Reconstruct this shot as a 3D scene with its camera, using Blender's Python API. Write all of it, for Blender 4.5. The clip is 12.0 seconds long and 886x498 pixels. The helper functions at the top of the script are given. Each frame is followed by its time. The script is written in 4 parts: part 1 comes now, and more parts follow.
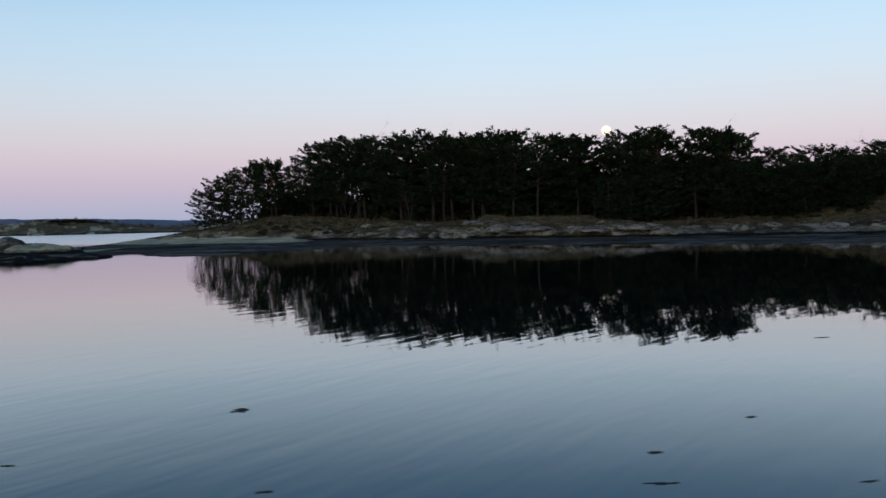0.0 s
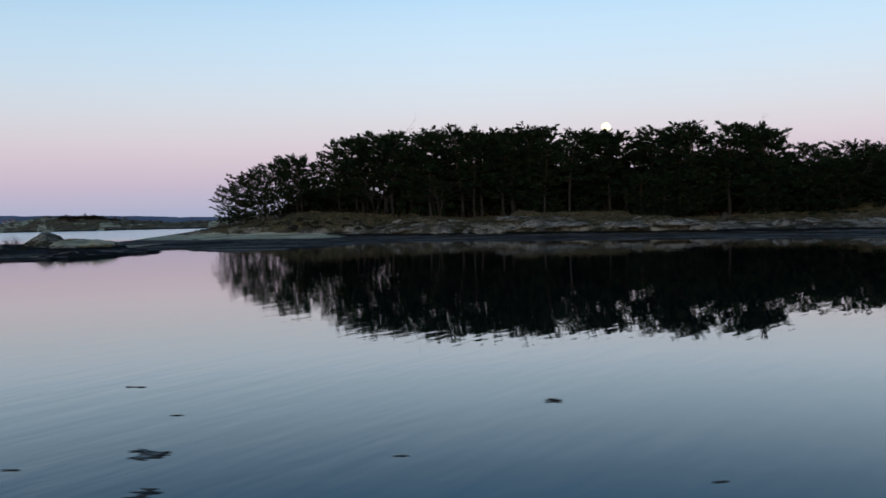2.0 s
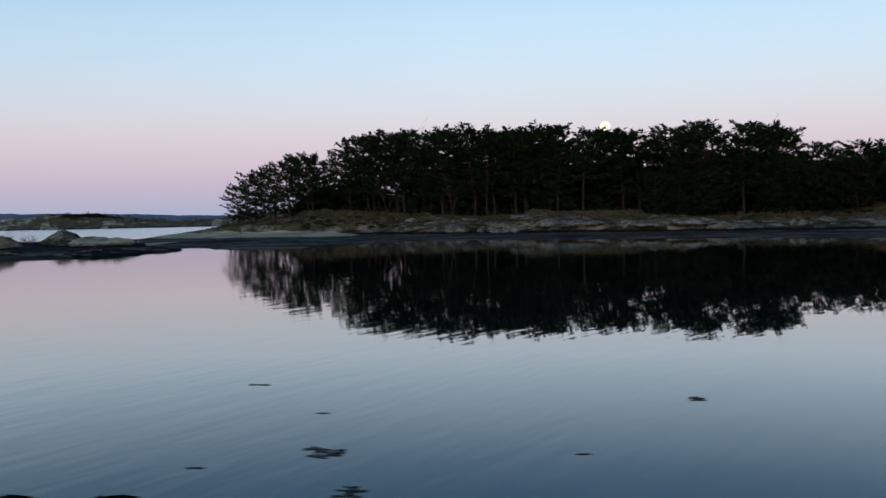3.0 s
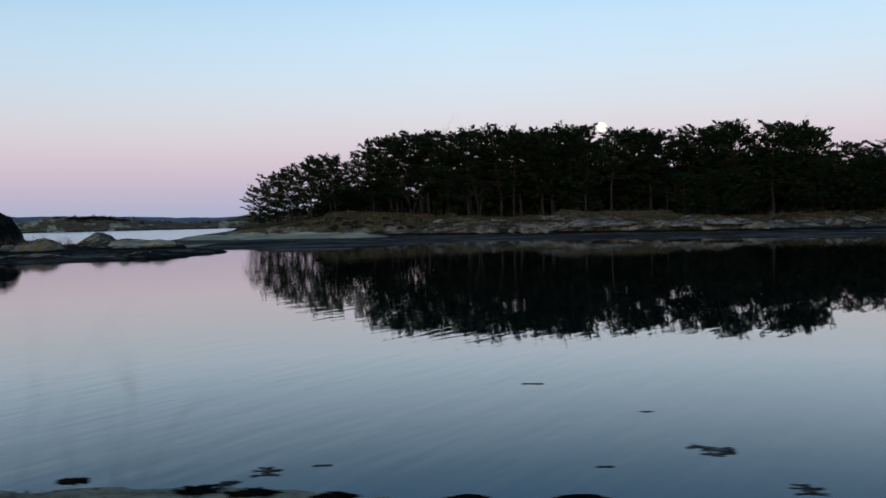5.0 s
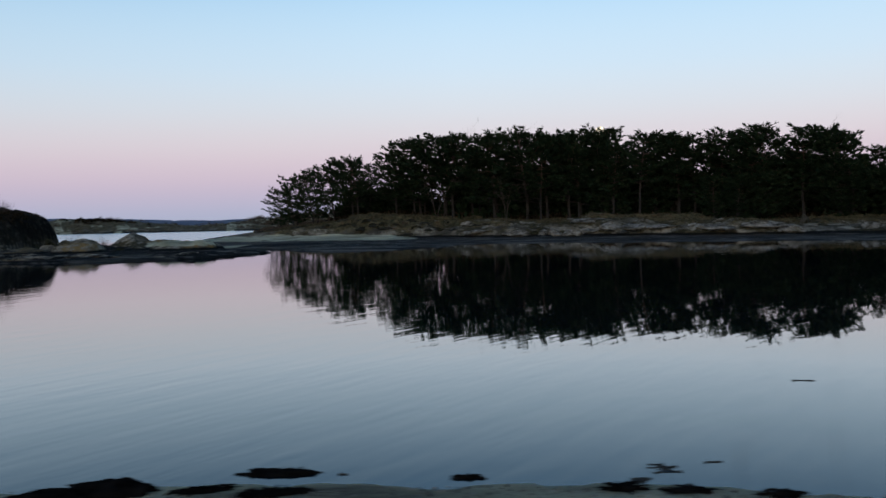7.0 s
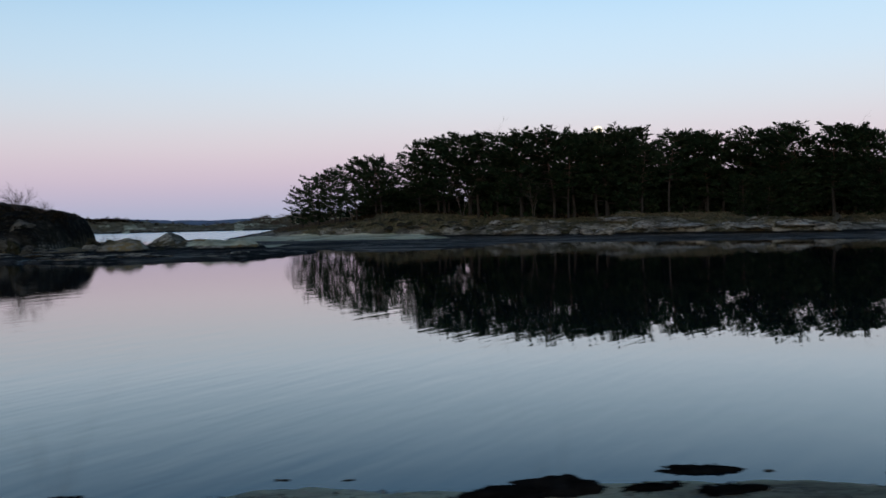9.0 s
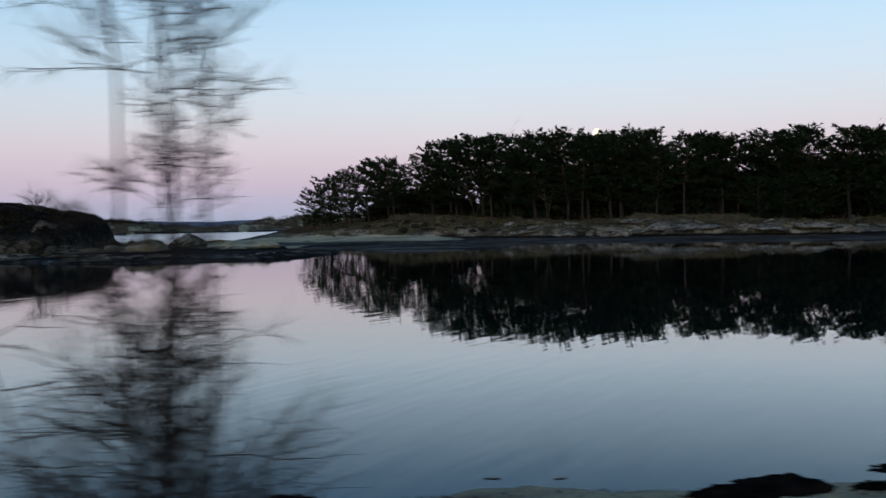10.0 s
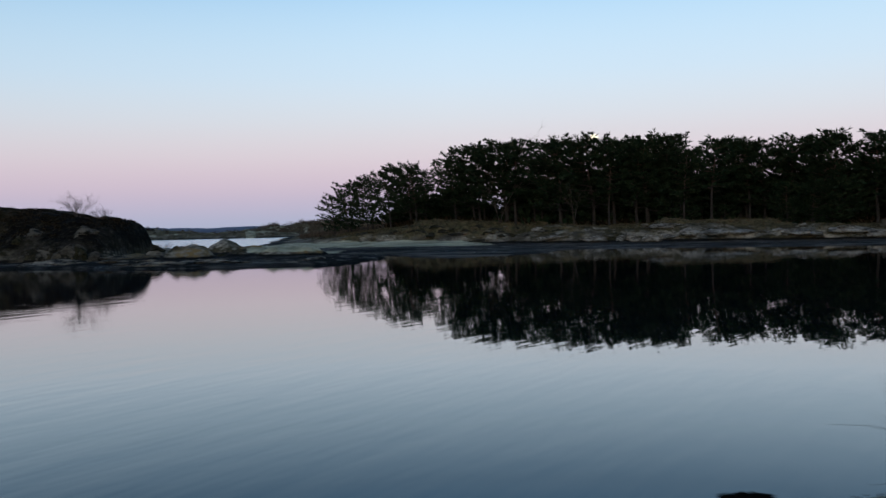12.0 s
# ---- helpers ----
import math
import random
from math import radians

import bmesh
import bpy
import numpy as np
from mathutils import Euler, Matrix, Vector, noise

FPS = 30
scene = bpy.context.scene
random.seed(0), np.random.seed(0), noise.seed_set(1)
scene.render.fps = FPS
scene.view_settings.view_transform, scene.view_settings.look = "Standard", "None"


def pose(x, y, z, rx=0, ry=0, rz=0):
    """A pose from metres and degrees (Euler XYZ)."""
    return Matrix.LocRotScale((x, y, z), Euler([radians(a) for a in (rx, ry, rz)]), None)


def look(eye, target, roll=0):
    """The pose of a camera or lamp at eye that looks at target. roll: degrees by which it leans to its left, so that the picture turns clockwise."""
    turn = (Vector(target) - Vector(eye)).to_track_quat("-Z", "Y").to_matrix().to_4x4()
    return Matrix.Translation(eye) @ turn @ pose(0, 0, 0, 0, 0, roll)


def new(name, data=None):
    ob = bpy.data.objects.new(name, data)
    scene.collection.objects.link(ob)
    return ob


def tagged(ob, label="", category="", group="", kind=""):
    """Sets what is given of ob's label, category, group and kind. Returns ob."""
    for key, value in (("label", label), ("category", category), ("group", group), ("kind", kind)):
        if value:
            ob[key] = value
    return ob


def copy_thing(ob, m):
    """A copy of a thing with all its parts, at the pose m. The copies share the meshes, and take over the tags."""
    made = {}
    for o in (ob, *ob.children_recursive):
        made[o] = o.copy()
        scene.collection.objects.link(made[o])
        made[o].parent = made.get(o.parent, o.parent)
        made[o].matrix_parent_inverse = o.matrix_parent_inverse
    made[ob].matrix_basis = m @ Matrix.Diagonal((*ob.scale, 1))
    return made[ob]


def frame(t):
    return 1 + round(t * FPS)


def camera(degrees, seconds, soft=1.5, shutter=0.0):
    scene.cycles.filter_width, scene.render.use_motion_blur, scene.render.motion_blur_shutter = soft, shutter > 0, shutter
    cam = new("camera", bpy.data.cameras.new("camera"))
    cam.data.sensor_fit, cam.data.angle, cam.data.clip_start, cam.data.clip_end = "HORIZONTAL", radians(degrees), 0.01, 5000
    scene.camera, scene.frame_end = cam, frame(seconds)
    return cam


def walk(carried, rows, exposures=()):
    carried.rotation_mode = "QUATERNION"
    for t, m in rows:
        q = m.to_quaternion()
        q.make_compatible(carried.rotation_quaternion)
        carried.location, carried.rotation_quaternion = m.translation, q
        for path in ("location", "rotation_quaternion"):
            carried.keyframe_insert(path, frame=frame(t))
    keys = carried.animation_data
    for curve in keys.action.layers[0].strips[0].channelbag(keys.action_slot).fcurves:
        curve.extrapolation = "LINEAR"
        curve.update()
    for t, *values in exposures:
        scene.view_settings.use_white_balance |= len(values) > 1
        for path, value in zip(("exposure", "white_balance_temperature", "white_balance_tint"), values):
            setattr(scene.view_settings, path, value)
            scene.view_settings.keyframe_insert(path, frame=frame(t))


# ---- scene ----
cam = camera(52.0, 12.0, soft=1.5, shutter=1.0)
PATH = [
    (0, (-0.05, -0.246, 2.04), (-0.01, 1.753, 1.975), -1.3),
    (0.5, (-0.84, -0.161, 2.012), (-0.8, 1.837, 1.947), -1.3),
    (1, (-1.767, -0.088, 2.016), (-1.726, 1.91, 1.948), -1.3),
    (1.5, (-2.535, -0.018, 2.0), (-2.493, 1.981, 1.932), -1.2),
    (2, (-3.461, 0.037, 2.003), (-3.419, 2.035, 1.931), -1.3),
    (2.5, (-4.226, 0.098, 2.003), (-4.182, 2.096, 1.928), -1.3),
    (3, (-5.003, 0.121, 2.02), (-4.958, 2.119, 1.945), -1.2),
    (5, (-8.348, 0.29, 2.047), (-8.295, 2.288, 1.975), -1.4),
    (5.5, (-9.121, 0.418, 2.031), (-9.065, 2.416, 1.961), -1.3),
    (6, (-10.012, 0.609, 1.986), (-9.955, 2.607, 1.92), -1.3),
    (6.5, (-10.75, 0.651, 1.986), (-10.691, 2.65, 1.92), -1.3),
    (7, (-11.515, 0.704, 1.969), (-11.456, 2.702, 1.905), -1.2),
    (9, (-14.817, 0.914, 1.989), (-14.752, 2.912, 1.924), -1.3),
    (9.5, (-15.559, 0.969, 1.993), (-15.492, 2.967, 1.926), -1.2),
    (10, (-16.445, 1.02, 1.984), (-16.378, 3.018, 1.923), -1.2),
    (10.5, (-17.178, 1.059, 1.981), (-17.11, 3.057, 1.922), -1.2),
    (11, (-18.011, 1.098, 1.97), (-17.939, 3.096, 1.912), -1.2),
    (11.5, (-18.891, 1.129, 1.971), (-18.819, 3.127, 1.918), -1.3),
    (12, (-19.766, 1.178, 1.983), (-19.69, 3.176, 1.935), -1.3),
]
walk(cam, [(t, look(eye, target, roll)) for t, eye, target, roll in PATH])

# ---- world and light: dusk, the sun just set behind the camera ----
def lin(r, g, b):
    return tuple(((c / 255 + 0.055) / 1.055) ** 2.4 if c > 10 else c / 255 / 12.92 for c in (r, g, b)) + (1.0,)


world = bpy.data.worlds.new("dusk_sky")
scene.world = world
world.use_nodes = True
wn, wl = world.node_tree.nodes, world.node_tree.links
wn.clear()
coord = wn.new("ShaderNodeTexCoord")
split = wn.new("ShaderNodeSeparateXYZ")
wl.new(coord.outputs["Generated"], split.inputs[0])


def sky_ramp(stops):
    ramp = wn.new("ShaderNodeValToRGB")
    ramp.color_ramp.interpolation = "B_SPLINE"
    els = ramp.color_ramp.elements
    while len(els) < len(stops):
        els.new(0.5)
    for el, (p, c) in zip(els, stops):
        el.position, el.color = p, lin(*c)
    wl.new(split.outputs["Z"], ramp.inputs[0])
    return ramp


HIGH = [(0.165, (210, 232, 249)), (0.24, (190, 226, 252)), (0.32, (116, 184, 240)), (0.44, (70, 131, 198)), (0.68, (51, 76, 107)), (1.0, (32, 42, 60))]
east = sky_ramp([(0.0, (168, 178, 203)), (0.022, (186, 182, 206)), (0.048, (210, 191, 207)), (0.08, (223, 210, 217)), (0.118, (220, 225, 232))] + HIGH)
west = sky_ramp([(0.0, (240, 168, 112)), (0.06, (240, 192, 142)), (0.14, (218, 202, 178))] + HIGH[1:])
side = wn.new("ShaderNodeMapRange")
side.inputs["From Min"].default_value, side.inputs["From Max"].default_value = 0.1, -0.6
wl.new(split.outputs["Y"], side.inputs["Value"])
both = wn.new("ShaderNodeMix")
both.data_type = "RGBA"
wl.new(side.outputs[0], both.inputs[0])
wl.new(east.outputs[0], both.inputs[6])
wl.new(west.outputs[0], both.inputs[7])
north, high, dim = wn.new("ShaderNodeMapRange"), wn.new("ShaderNodeMapRange"), wn.new("ShaderNodeMath")
for node, axis, values in ((north, "X", (0.05, -0.45, 0.0, 1.0)), (high, "Z", (0.02, 0.26, 0.05, 0.30))):
    for q, v in zip(("From Min", "From Max", "To Min", "To Max"), values):
        node.inputs[q].default_value = v
    wl.new(split.outputs[axis], node.inputs["Value"])
dim.operation = "MULTIPLY"
wl.new(north.outputs[0], dim.inputs[0])
wl.new(high.outputs[0], dim.inputs[1])
dusk = wn.new("ShaderNodeMix")
dusk.data_type, dusk.blend_type = "RGBA", "MULTIPLY"
dusk.inputs[7].default_value = (0.42, 0.5, 0.56, 1.0)
wl.new(dim.outputs[0], dusk.inputs[0])
wl.new(both.outputs[2], dusk.inputs[6])
back = wn.new("ShaderNodeBackground")
back.inputs["Strength"].default_value = 1.0
wl.new(dusk.outputs[2], back.inputs["Color"])
wout = wn.new("ShaderNodeOutputWorld")
wl.new(back.outputs[0], wout.inputs["Surface"])

# the afterglow: a wide, warm, weak light from the sunset side, low behind the camera
glow = bpy.data.lights.new("afterglow", "SUN")
glow.energy, glow.angle, glow.color = 0.95, radians(50), (1.0, 0.86, 0.70)
new("afterglow", glow).matrix_basis = look((-40, -80, 30), (0, 60, 0))

# ---- materials ----


class Mat:
    """A node material with a Principled surface and short ways to add textures."""

    def __init__(self, name, rough=0.85, gloss=0.12):
        self.m = bpy.data.materials.new(name)
        self.m.use_nodes = True
        self.n, self.l = self.m.node_tree.nodes, self.m.node_tree.links
        self.p = self.n["Principled BSDF"]
        self.p.inputs["Roughness"].default_value = rough
        self.p.inputs["Specular IOR Level"].default_value = gloss
        self.pos = self.n.new("ShaderNodeNewGeometry").outputs["Position"]

    def noise(self, scale, detail=4.0, rough=0.55, stretch=(1, 1, 1), local=False, turn=0.0):
        t, mp = self.n.new("ShaderNodeTexNoise"), self.n.new("ShaderNodeMapping")
        mp.inputs["Scale"].default_value = stretch
        mp.vector_type = "TEXTURE" if turn else "POINT"
        if turn:
            mp.inputs["Scale"].default_value = tuple(1 / v for v in stretch)
            mp.inputs["Rotation"].default_value = (0, 0, radians(turn))
        src = self.n.new("ShaderNodeTexCoord").outputs["Object"] if local else self.pos
        self.l.new(src, mp.inputs[0])
        self.l.new(mp.outputs[0], t.inputs["Vector"])
        t.inputs["Scale"].default_value, t.inputs["Detail"].default_value, t.inputs["Roughness"].default_value = scale, detail, rough
        return t.outputs["Fac"]

    def ramp(self, fac, stops):
        r = self.n.new("ShaderNodeValToRGB")
        els = r.color_ramp.elements
        while len(els) < len(stops):
            els.new(0.5)
        for el, (p, c) in zip(els, stops):
            el.position, el.color = p, (*c, 1.0)
        self.l.new(fac, r.inputs[0])
        return r.outputs[0]

    def range(self, fac, a, b, lo=0.0, hi=1.0):
        r = self.n.new("ShaderNodeMapRange")
        for k, v in (("From Min", a), ("From Max", b), ("To Min", lo), ("To Max", hi)):
            r.inputs[k].default_value = v
        self.l.new(fac, r.inputs["Value"])
        return r.outputs[0]

    def mix(self, fac, a, b, blend="MIX"):
        x = self.n.new("ShaderNodeMix")
        x.data_type, x.blend_type = "RGBA", blend
        for socket, v in ((x.inputs[0], fac), (x.inputs[6], a), (x.inputs[7], b)):
            if isinstance(v, (int, float)):
                socket.default_value = v
            elif isinstance(v, tuple):
                socket.default_value = (*v, 1.0)
            else:
                self.l.new(v, socket)
        return x.outputs[2]

    def math(self, op, a, b):
        x = self.n.new("ShaderNodeMath")
        x.operation = op
        for socket, v in zip(x.inputs, (a, b)):
            if isinstance(v, (int, float)):
                socket.default_value = v
            else:
                self.l.new(v, socket)
        return x.outputs[0]

    def attr(self, name):
        a, s = self.n.new("ShaderNodeAttribute"), self.n.new("ShaderNodeSeparateColor")
        a.attribute_name = name
        self.l.new(a.outputs["Color"], s.inputs[0])
        return [*s.outputs, a.outputs["Alpha"]]

    def bump(self, height, distance, strength=1.0):
        b = self.n.new("ShaderNodeBump")
        b.inputs["Distance"].default_value, b.inputs["Strength"].default_value = distance, strength
        self.l.new(height, b.inputs["Height"])
        self.l.new(b.outputs[0], self.p.inputs["Normal"])

    def color(self, c):
        if isinstance(c, tuple):
            self.p.inputs["Base Color"].default_value = (*c, 1.0)
        else:
            self.l.new(c, self.p.inputs["Base Color"])


def make_rock_color(k, bright=1.0):
    broad = k.noise(0.22, 4, 0.55)
    blot = k.noise(0.55, 8, 0.74, (1, 0.7, 2.2))
    fine = k.noise(6.0, 5, 0.65)
    c = k.ramp(broad, [(0.40, (0.085 * bright, 0.080 * bright, 0.062 * bright)), (0.52, (0.21 * bright, 0.195 * bright, 0.150 * bright)), (0.62, (0.45 * bright, 0.42 * bright, 0.335 * bright))])
    c = k.mix(k.range(blot, 0.50, 0.66, 0.0, 0.75), c, (0.54 * bright, 0.51 * bright, 0.415 * bright))
    c = k.mix(k.range(blot, 0.46, 0.36, 0.0, 0.8), c, (0.035, 0.036, 0.03))
    c = k.mix(k.range(fine, 0.40, 0.68, 0.0, 0.4), c, (0.10, 0.096, 0.082))
    vein = k.math("ABSOLUTE", k.math("SUBTRACT", k.noise(0.30, 4, 0.55, (1, 0.6, 3.5)), 0.5), 0.0)
    return k.mix(k.range(vein, 0.016, 0.004, 0.0, 0.6), c, (0.03, 0.028, 0.022))


k = Mat("shore_ground", 0.9, 0.05)
zone = k.attr("zone")
rock_c = make_rock_color(k, 0.92)
heath_n = k.noise(0.9, 7, 0.72, (1, 0.6, 1.4))
heath_f = k.noise(5.0, 4, 0.6)
heath = k.ramp(heath_n, [(0.36, (0.020, 0.022, 0.010)), (0.46, (0.070, 0.068, 0.032)), (0.55, (0.160, 0.132, 0.068)), (0.64, (0.110, 0.060, 0.030))])
heath = k.mix(k.range(heath_f, 0.45, 0.75, 0.0, 0.8), heath, (0.150, 0.122, 0.068))
mud_n = k.noise(0.8, 6, 0.65, (0.22, 0.5, 9))
mud = k.ramp(mud_n, [(0.40, (0.012, 0.012, 0.011)), (0.50, (0.060, 0.060, 0.057)), (0.60, (0.19, 0.19, 0.18))])
mud = k.mix(0.5, mud, k.mix(1.0, rock_c, (0.26, 0.26, 0.26), "MULTIPLY"))
mud = k.mix(zone[-1], mud, k.ramp(k.noise(3.0, 5, 0.65), [(0.4, (0.003, 0.003, 0.003)), (0.7, (0.016, 0.016, 0.012))]))
sand_n = k.noise(0.6, 5, 0.6, (0.5, 1, 1))
sand = k.ramp(sand_n, [(0.38, (0.28, 0.29, 0.20)), (0.62, (0.64, 0.64, 0.455))])
lichen = k.mix(k.range(k.noise(2.0, 6, 0.65), 0.38, 0.56, 0.0, 0.95), rock_c, (0.26, 0.185, 0.075))
heather = k.ramp(k.noise(2.2, 5, 0.6), [(0.42, (0.004, 0.004, 0.003)), (0.56, (0.011, 0.010, 0.007)), (0.70, (0.050, 0.046, 0.034))])
moss = k.ramp(k.noise(3.0, 5, 0.65), [(0.38, (0.014, 0.015, 0.007)), (0.52, (0.050, 0.046, 0.022)), (0.66, (0.105, 0.080, 0.040))])
rock_c = k.mix(k.range(k.noise(0.36, 7, 0.7, (1, 0.5, 2.2)), 0.48, 0.54, 0.0, 0.92), rock_c, moss)
c = k.mix(zone[0], rock_c, heath)
c = k.mix(zone[-1], c, heather)
c = k.mix(zone[2], c, lichen)
zpos = k.n.new("ShaderNodeSeparateXYZ")
k.l.new(k.pos, zpos.inputs[0])
wet = k.math("ADD", zpos.outputs["Z"], k.math("MULTIPLY", k.noise(0.8, 4), 0.25))
dry = k.range(wet, 0.29, 0.35)
c = k.mix(k.range(wet, 0.46, 0.56), (0.010, 0.010, 0.009), c)
c = k.mix(dry, mud, c)
c = k.mix(k.range(k.math("ADD", zone[1], k.noise(1.2, 5, 0.65, (0.4, 1, 1))), 0.95, 1.12), c, sand)
pools = k.noise(0.9, 4, 0.6, (0.14, 1, 1))
pool = k.math("MULTIPLY", k.range(pools, 0.64, 0.70), k.range(dry, 0.5, 0.0))
k.l.new(k.range(pool, 0, 1, 0.08, 0.22), k.p.inputs["Specular IOR Level"])
k.color(c)
k.l.new(k.range(pool, 0, 1, 0.92, 0.25), k.p.inputs["Roughness"])
k.bump(k.noise(2.2, 8, 0.7), 0.25)
GROUND = k.m

k = Mat("rock_grey", 0.9)
k.color(make_rock_color(k, 0.8))
k.bump(k.noise(3.0, 7, 0.7), 0.12)
ROCK = k.m
k = Mat("rock_pale", 0.88)
pn = k.noise(1.1, 8, 0.74, (1, 0.8, 2.4))
c = k.ramp(pn, [(0.38, (0.030, 0.029, 0.022)), (0.45, (0.15, 0.142, 0.115)), (0.53, (0.31, 0.30, 0.26)), (0.64, (0.50, 0.49, 0.43))])
k.color(k.mix(k.range(k.noise(0.8, 7, 0.7), 0.52, 0.62, 0.0, 0.7), c, (0.066, 0.056, 0.030)))
k.bump(k.noise(2.2, 8, 0.74, (1, 1, 2)), 0.3)
ROCK_PALE = k.m
k = Mat("rock_mossy", 0.95, 0.05)
moss = k.ramp(k.noise(4.0, 4), [(0.35, (0.010, 0.011, 0.006)), (0.65, (0.040, 0.039, 0.022))])
k.color(k.mix(k.range(k.noise(1.2, 6, 0.65), 0.42, 0.56), make_rock_color(k, 0.16), moss))
k.bump(k.noise(3.0, 7, 0.7), 0.14)
ROCK_MOSSY = k.m
k = Mat("rock_dark", 0.92, 0.08)
k.color(k.mix(k.range(k.noise(1.7, 7, 0.7), 0.48, 0.58), make_rock_color(k, 0.26), (0.012, 0.013, 0.010)))
k.bump(k.noise(3.0, 7, 0.7), 0.12)
ROCK_DARK = k.m
k = Mat("rock_shelf", 0.75, 0.1)
k.color(k.mix(k.range(k.noise(1.3, 6, 0.65, (1, 1, 4)), 0.42, 0.56), (0.008, 0.008, 0.007), make_rock_color(k, 0.95)))
k.bump(k.noise(4.0, 6, 0.7), 0.08)
ROCK_SHELF = k.m
k = Mat("rock_wet", 0.9, 0.0)
k.color(k.ramp(k.noise(6.0, 6, 0.65), [(0.35, (0.003, 0.003, 0.003)), (0.65, (0.014, 0.013, 0.012))]))
k.bump(k.noise(14.0, 6, 0.7), 0.03)
ROCK_WET = k.m
k = Mat("wet_gravel", 0.6)
k.color(k.ramp(k.n.new("ShaderNodeNewGeometry").outputs["Random Per Island"], [(0.0, (0.02, 0.02, 0.018)), (0.55, (0.11, 0.11, 0.10)), (1.0, (0.36, 0.36, 0.33))]))
GRAVEL = k.m
k = Mat("seaweed", 0.4, 0.3)
k.color(k.ramp(k.noise(14.0, 5), [(0.35, (0.016, 0.017, 0.015)), (0.7, (0.055, 0.052, 0.042))]))
k.bump(k.noise(40.0, 4), 0.004)
SEAWEED = k.m

k = Mat("pine_needles", 0.8, 0.0)
rnd = k.n.new("ShaderNodeObjectInfo").outputs["Random"]
nn = k.noise(1.3, 4, 0.65)
c = k.ramp(nn, [(0.3, (0.006, 0.013, 0.007)), (0.52, (0.018, 0.035, 0.018)), (0.70, (0.056, 0.078, 0.042))])
k.color(k.mix(k.math("MULTIPLY", rnd, 0.45), c, (0.018, 0.027, 0.013)))
NEEDLES = k.m
k = Mat("pine_bark", 0.95)
bz = k.n.new("ShaderNodeSeparateXYZ")
k.l.new(k.n.new("ShaderNodeTexCoord").outputs["Object"], bz.inputs[0])
bn = k.noise(5.0, 6, 0.7, (1, 1, 0.3))
low = k.ramp(bn, [(0.3, (0.016, 0.015, 0.013)), (0.7, (0.055, 0.050, 0.044))])
high = k.ramp(bn, [(0.3, (0.035, 0.024, 0.017)), (0.7, (0.09, 0.062, 0.045))])
k.color(k.mix(k.range(bz.outputs["Z"], 3.0, 6.5), low, high))
k.bump(k.noise(9.0, 6, 0.7, (1, 1, 0.3)), 0.03)
BARK = k.m
k = Mat("bare_twigs", 0.9)
k.color(k.ramp(k.noise(8.0, 5), [(0.3, (0.04, 0.033, 0.028)), (0.7, (0.11, 0.092, 0.08))]))
TWIG = k.m
k = Mat("birch_twigs", 0.8)
k.color(k.ramp(k.noise(9.0, 5), [(0.3, (0.014, 0.011, 0.010)), (0.7, (0.050, 0.040, 0.034))]))
BIRCH_TWIG = k.m
k = Mat("dry_grass", 0.9)
isl = k.n.new("ShaderNodeNewGeometry").outputs["Random Per Island"]
k.color(k.ramp(isl, [(0.0, (0.030, 0.034, 0.016)), (0.4, (0.060, 0.056, 0.030)), (0.75, (0.10, 0.086, 0.052)), (1.0, (0.066, 0.038, 0.024))]))
GRASS = k.m
k = Mat("brown_shrub", 0.9)
isl = k.n.new("ShaderNodeNewGeometry").outputs["Random Per Island"]
k.color(k.ramp(isl, [(0.0, (0.034, 0.029, 0.019)), (0.6, (0.078, 0.062, 0.043)), (1.0, (0.13, 0.098, 0.074))]))
SHRUB = k.m
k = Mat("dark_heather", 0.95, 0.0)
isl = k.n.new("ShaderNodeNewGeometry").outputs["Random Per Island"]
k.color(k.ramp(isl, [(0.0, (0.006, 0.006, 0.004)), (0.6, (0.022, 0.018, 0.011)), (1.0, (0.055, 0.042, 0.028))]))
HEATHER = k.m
# distant woods: aerial haze is put into this pale blue base colour
k = Mat("far_wood_haze", 0.95)
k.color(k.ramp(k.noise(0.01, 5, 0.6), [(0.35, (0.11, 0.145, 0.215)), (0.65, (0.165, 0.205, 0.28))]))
FAR_WOOD_HAZE = k.m
# white house walls, greyed and blued in the colour for distance haze
k = Mat("far_wall_haze", 0.8)
k.color(k.ramp(k.noise(0.3, 3), [(0.3, (0.36, 0.38, 0.43)), (0.7, (0.48, 0.49, 0.53))]))
FAR_WALL_HAZE = k.m
k = Mat("far_roof_tile", 0.85)
k.color(k.ramp(k.noise(0.5, 3), [(0.3, (0.14, 0.13, 0.15)), (0.7, (0.22, 0.19, 0.2))]))
FAR_ROOF = k.m

k = Mat("bay_water", 0.015, 0.5)
swell = k.noise(1.3, 2, 0.5, (0.38, 1.35, 1), turn=57)
ripple = k.noise(3.4, 2, 0.5, (0.30, 1.6, 1), turn=56)
fine = k.noise(11.0, 2, 0.5, (0.5, 1.5, 1), turn=40)
waves = k.math("ADD", k.math("MULTIPLY", swell, 0.7), k.math("MULTIPLY", ripple, 0.22))
wy = k.n.new("ShaderNodeSeparateXYZ")
k.l.new(k.pos, wy.inputs[0])
waves = k.math("MULTIPLY", k.math("ADD", waves, k.math("MULTIPLY", fine, 0.02)), k.range(wy.outputs["Y"], 95, 130, 1.0, 14.0))
k.bump(waves, 0.0054)
relief = k.p.inputs["Normal"].links[0].from_socket
gloss_n, deep, fres, blend = (k.n.new(q) for q in ("ShaderNodeBsdfGlossy", "ShaderNodeBsdfDiffuse", "ShaderNodeFresnel", "ShaderNodeMixShader"))
deep.inputs["Color"].default_value = (0.005, 0.013, 0.020, 1)
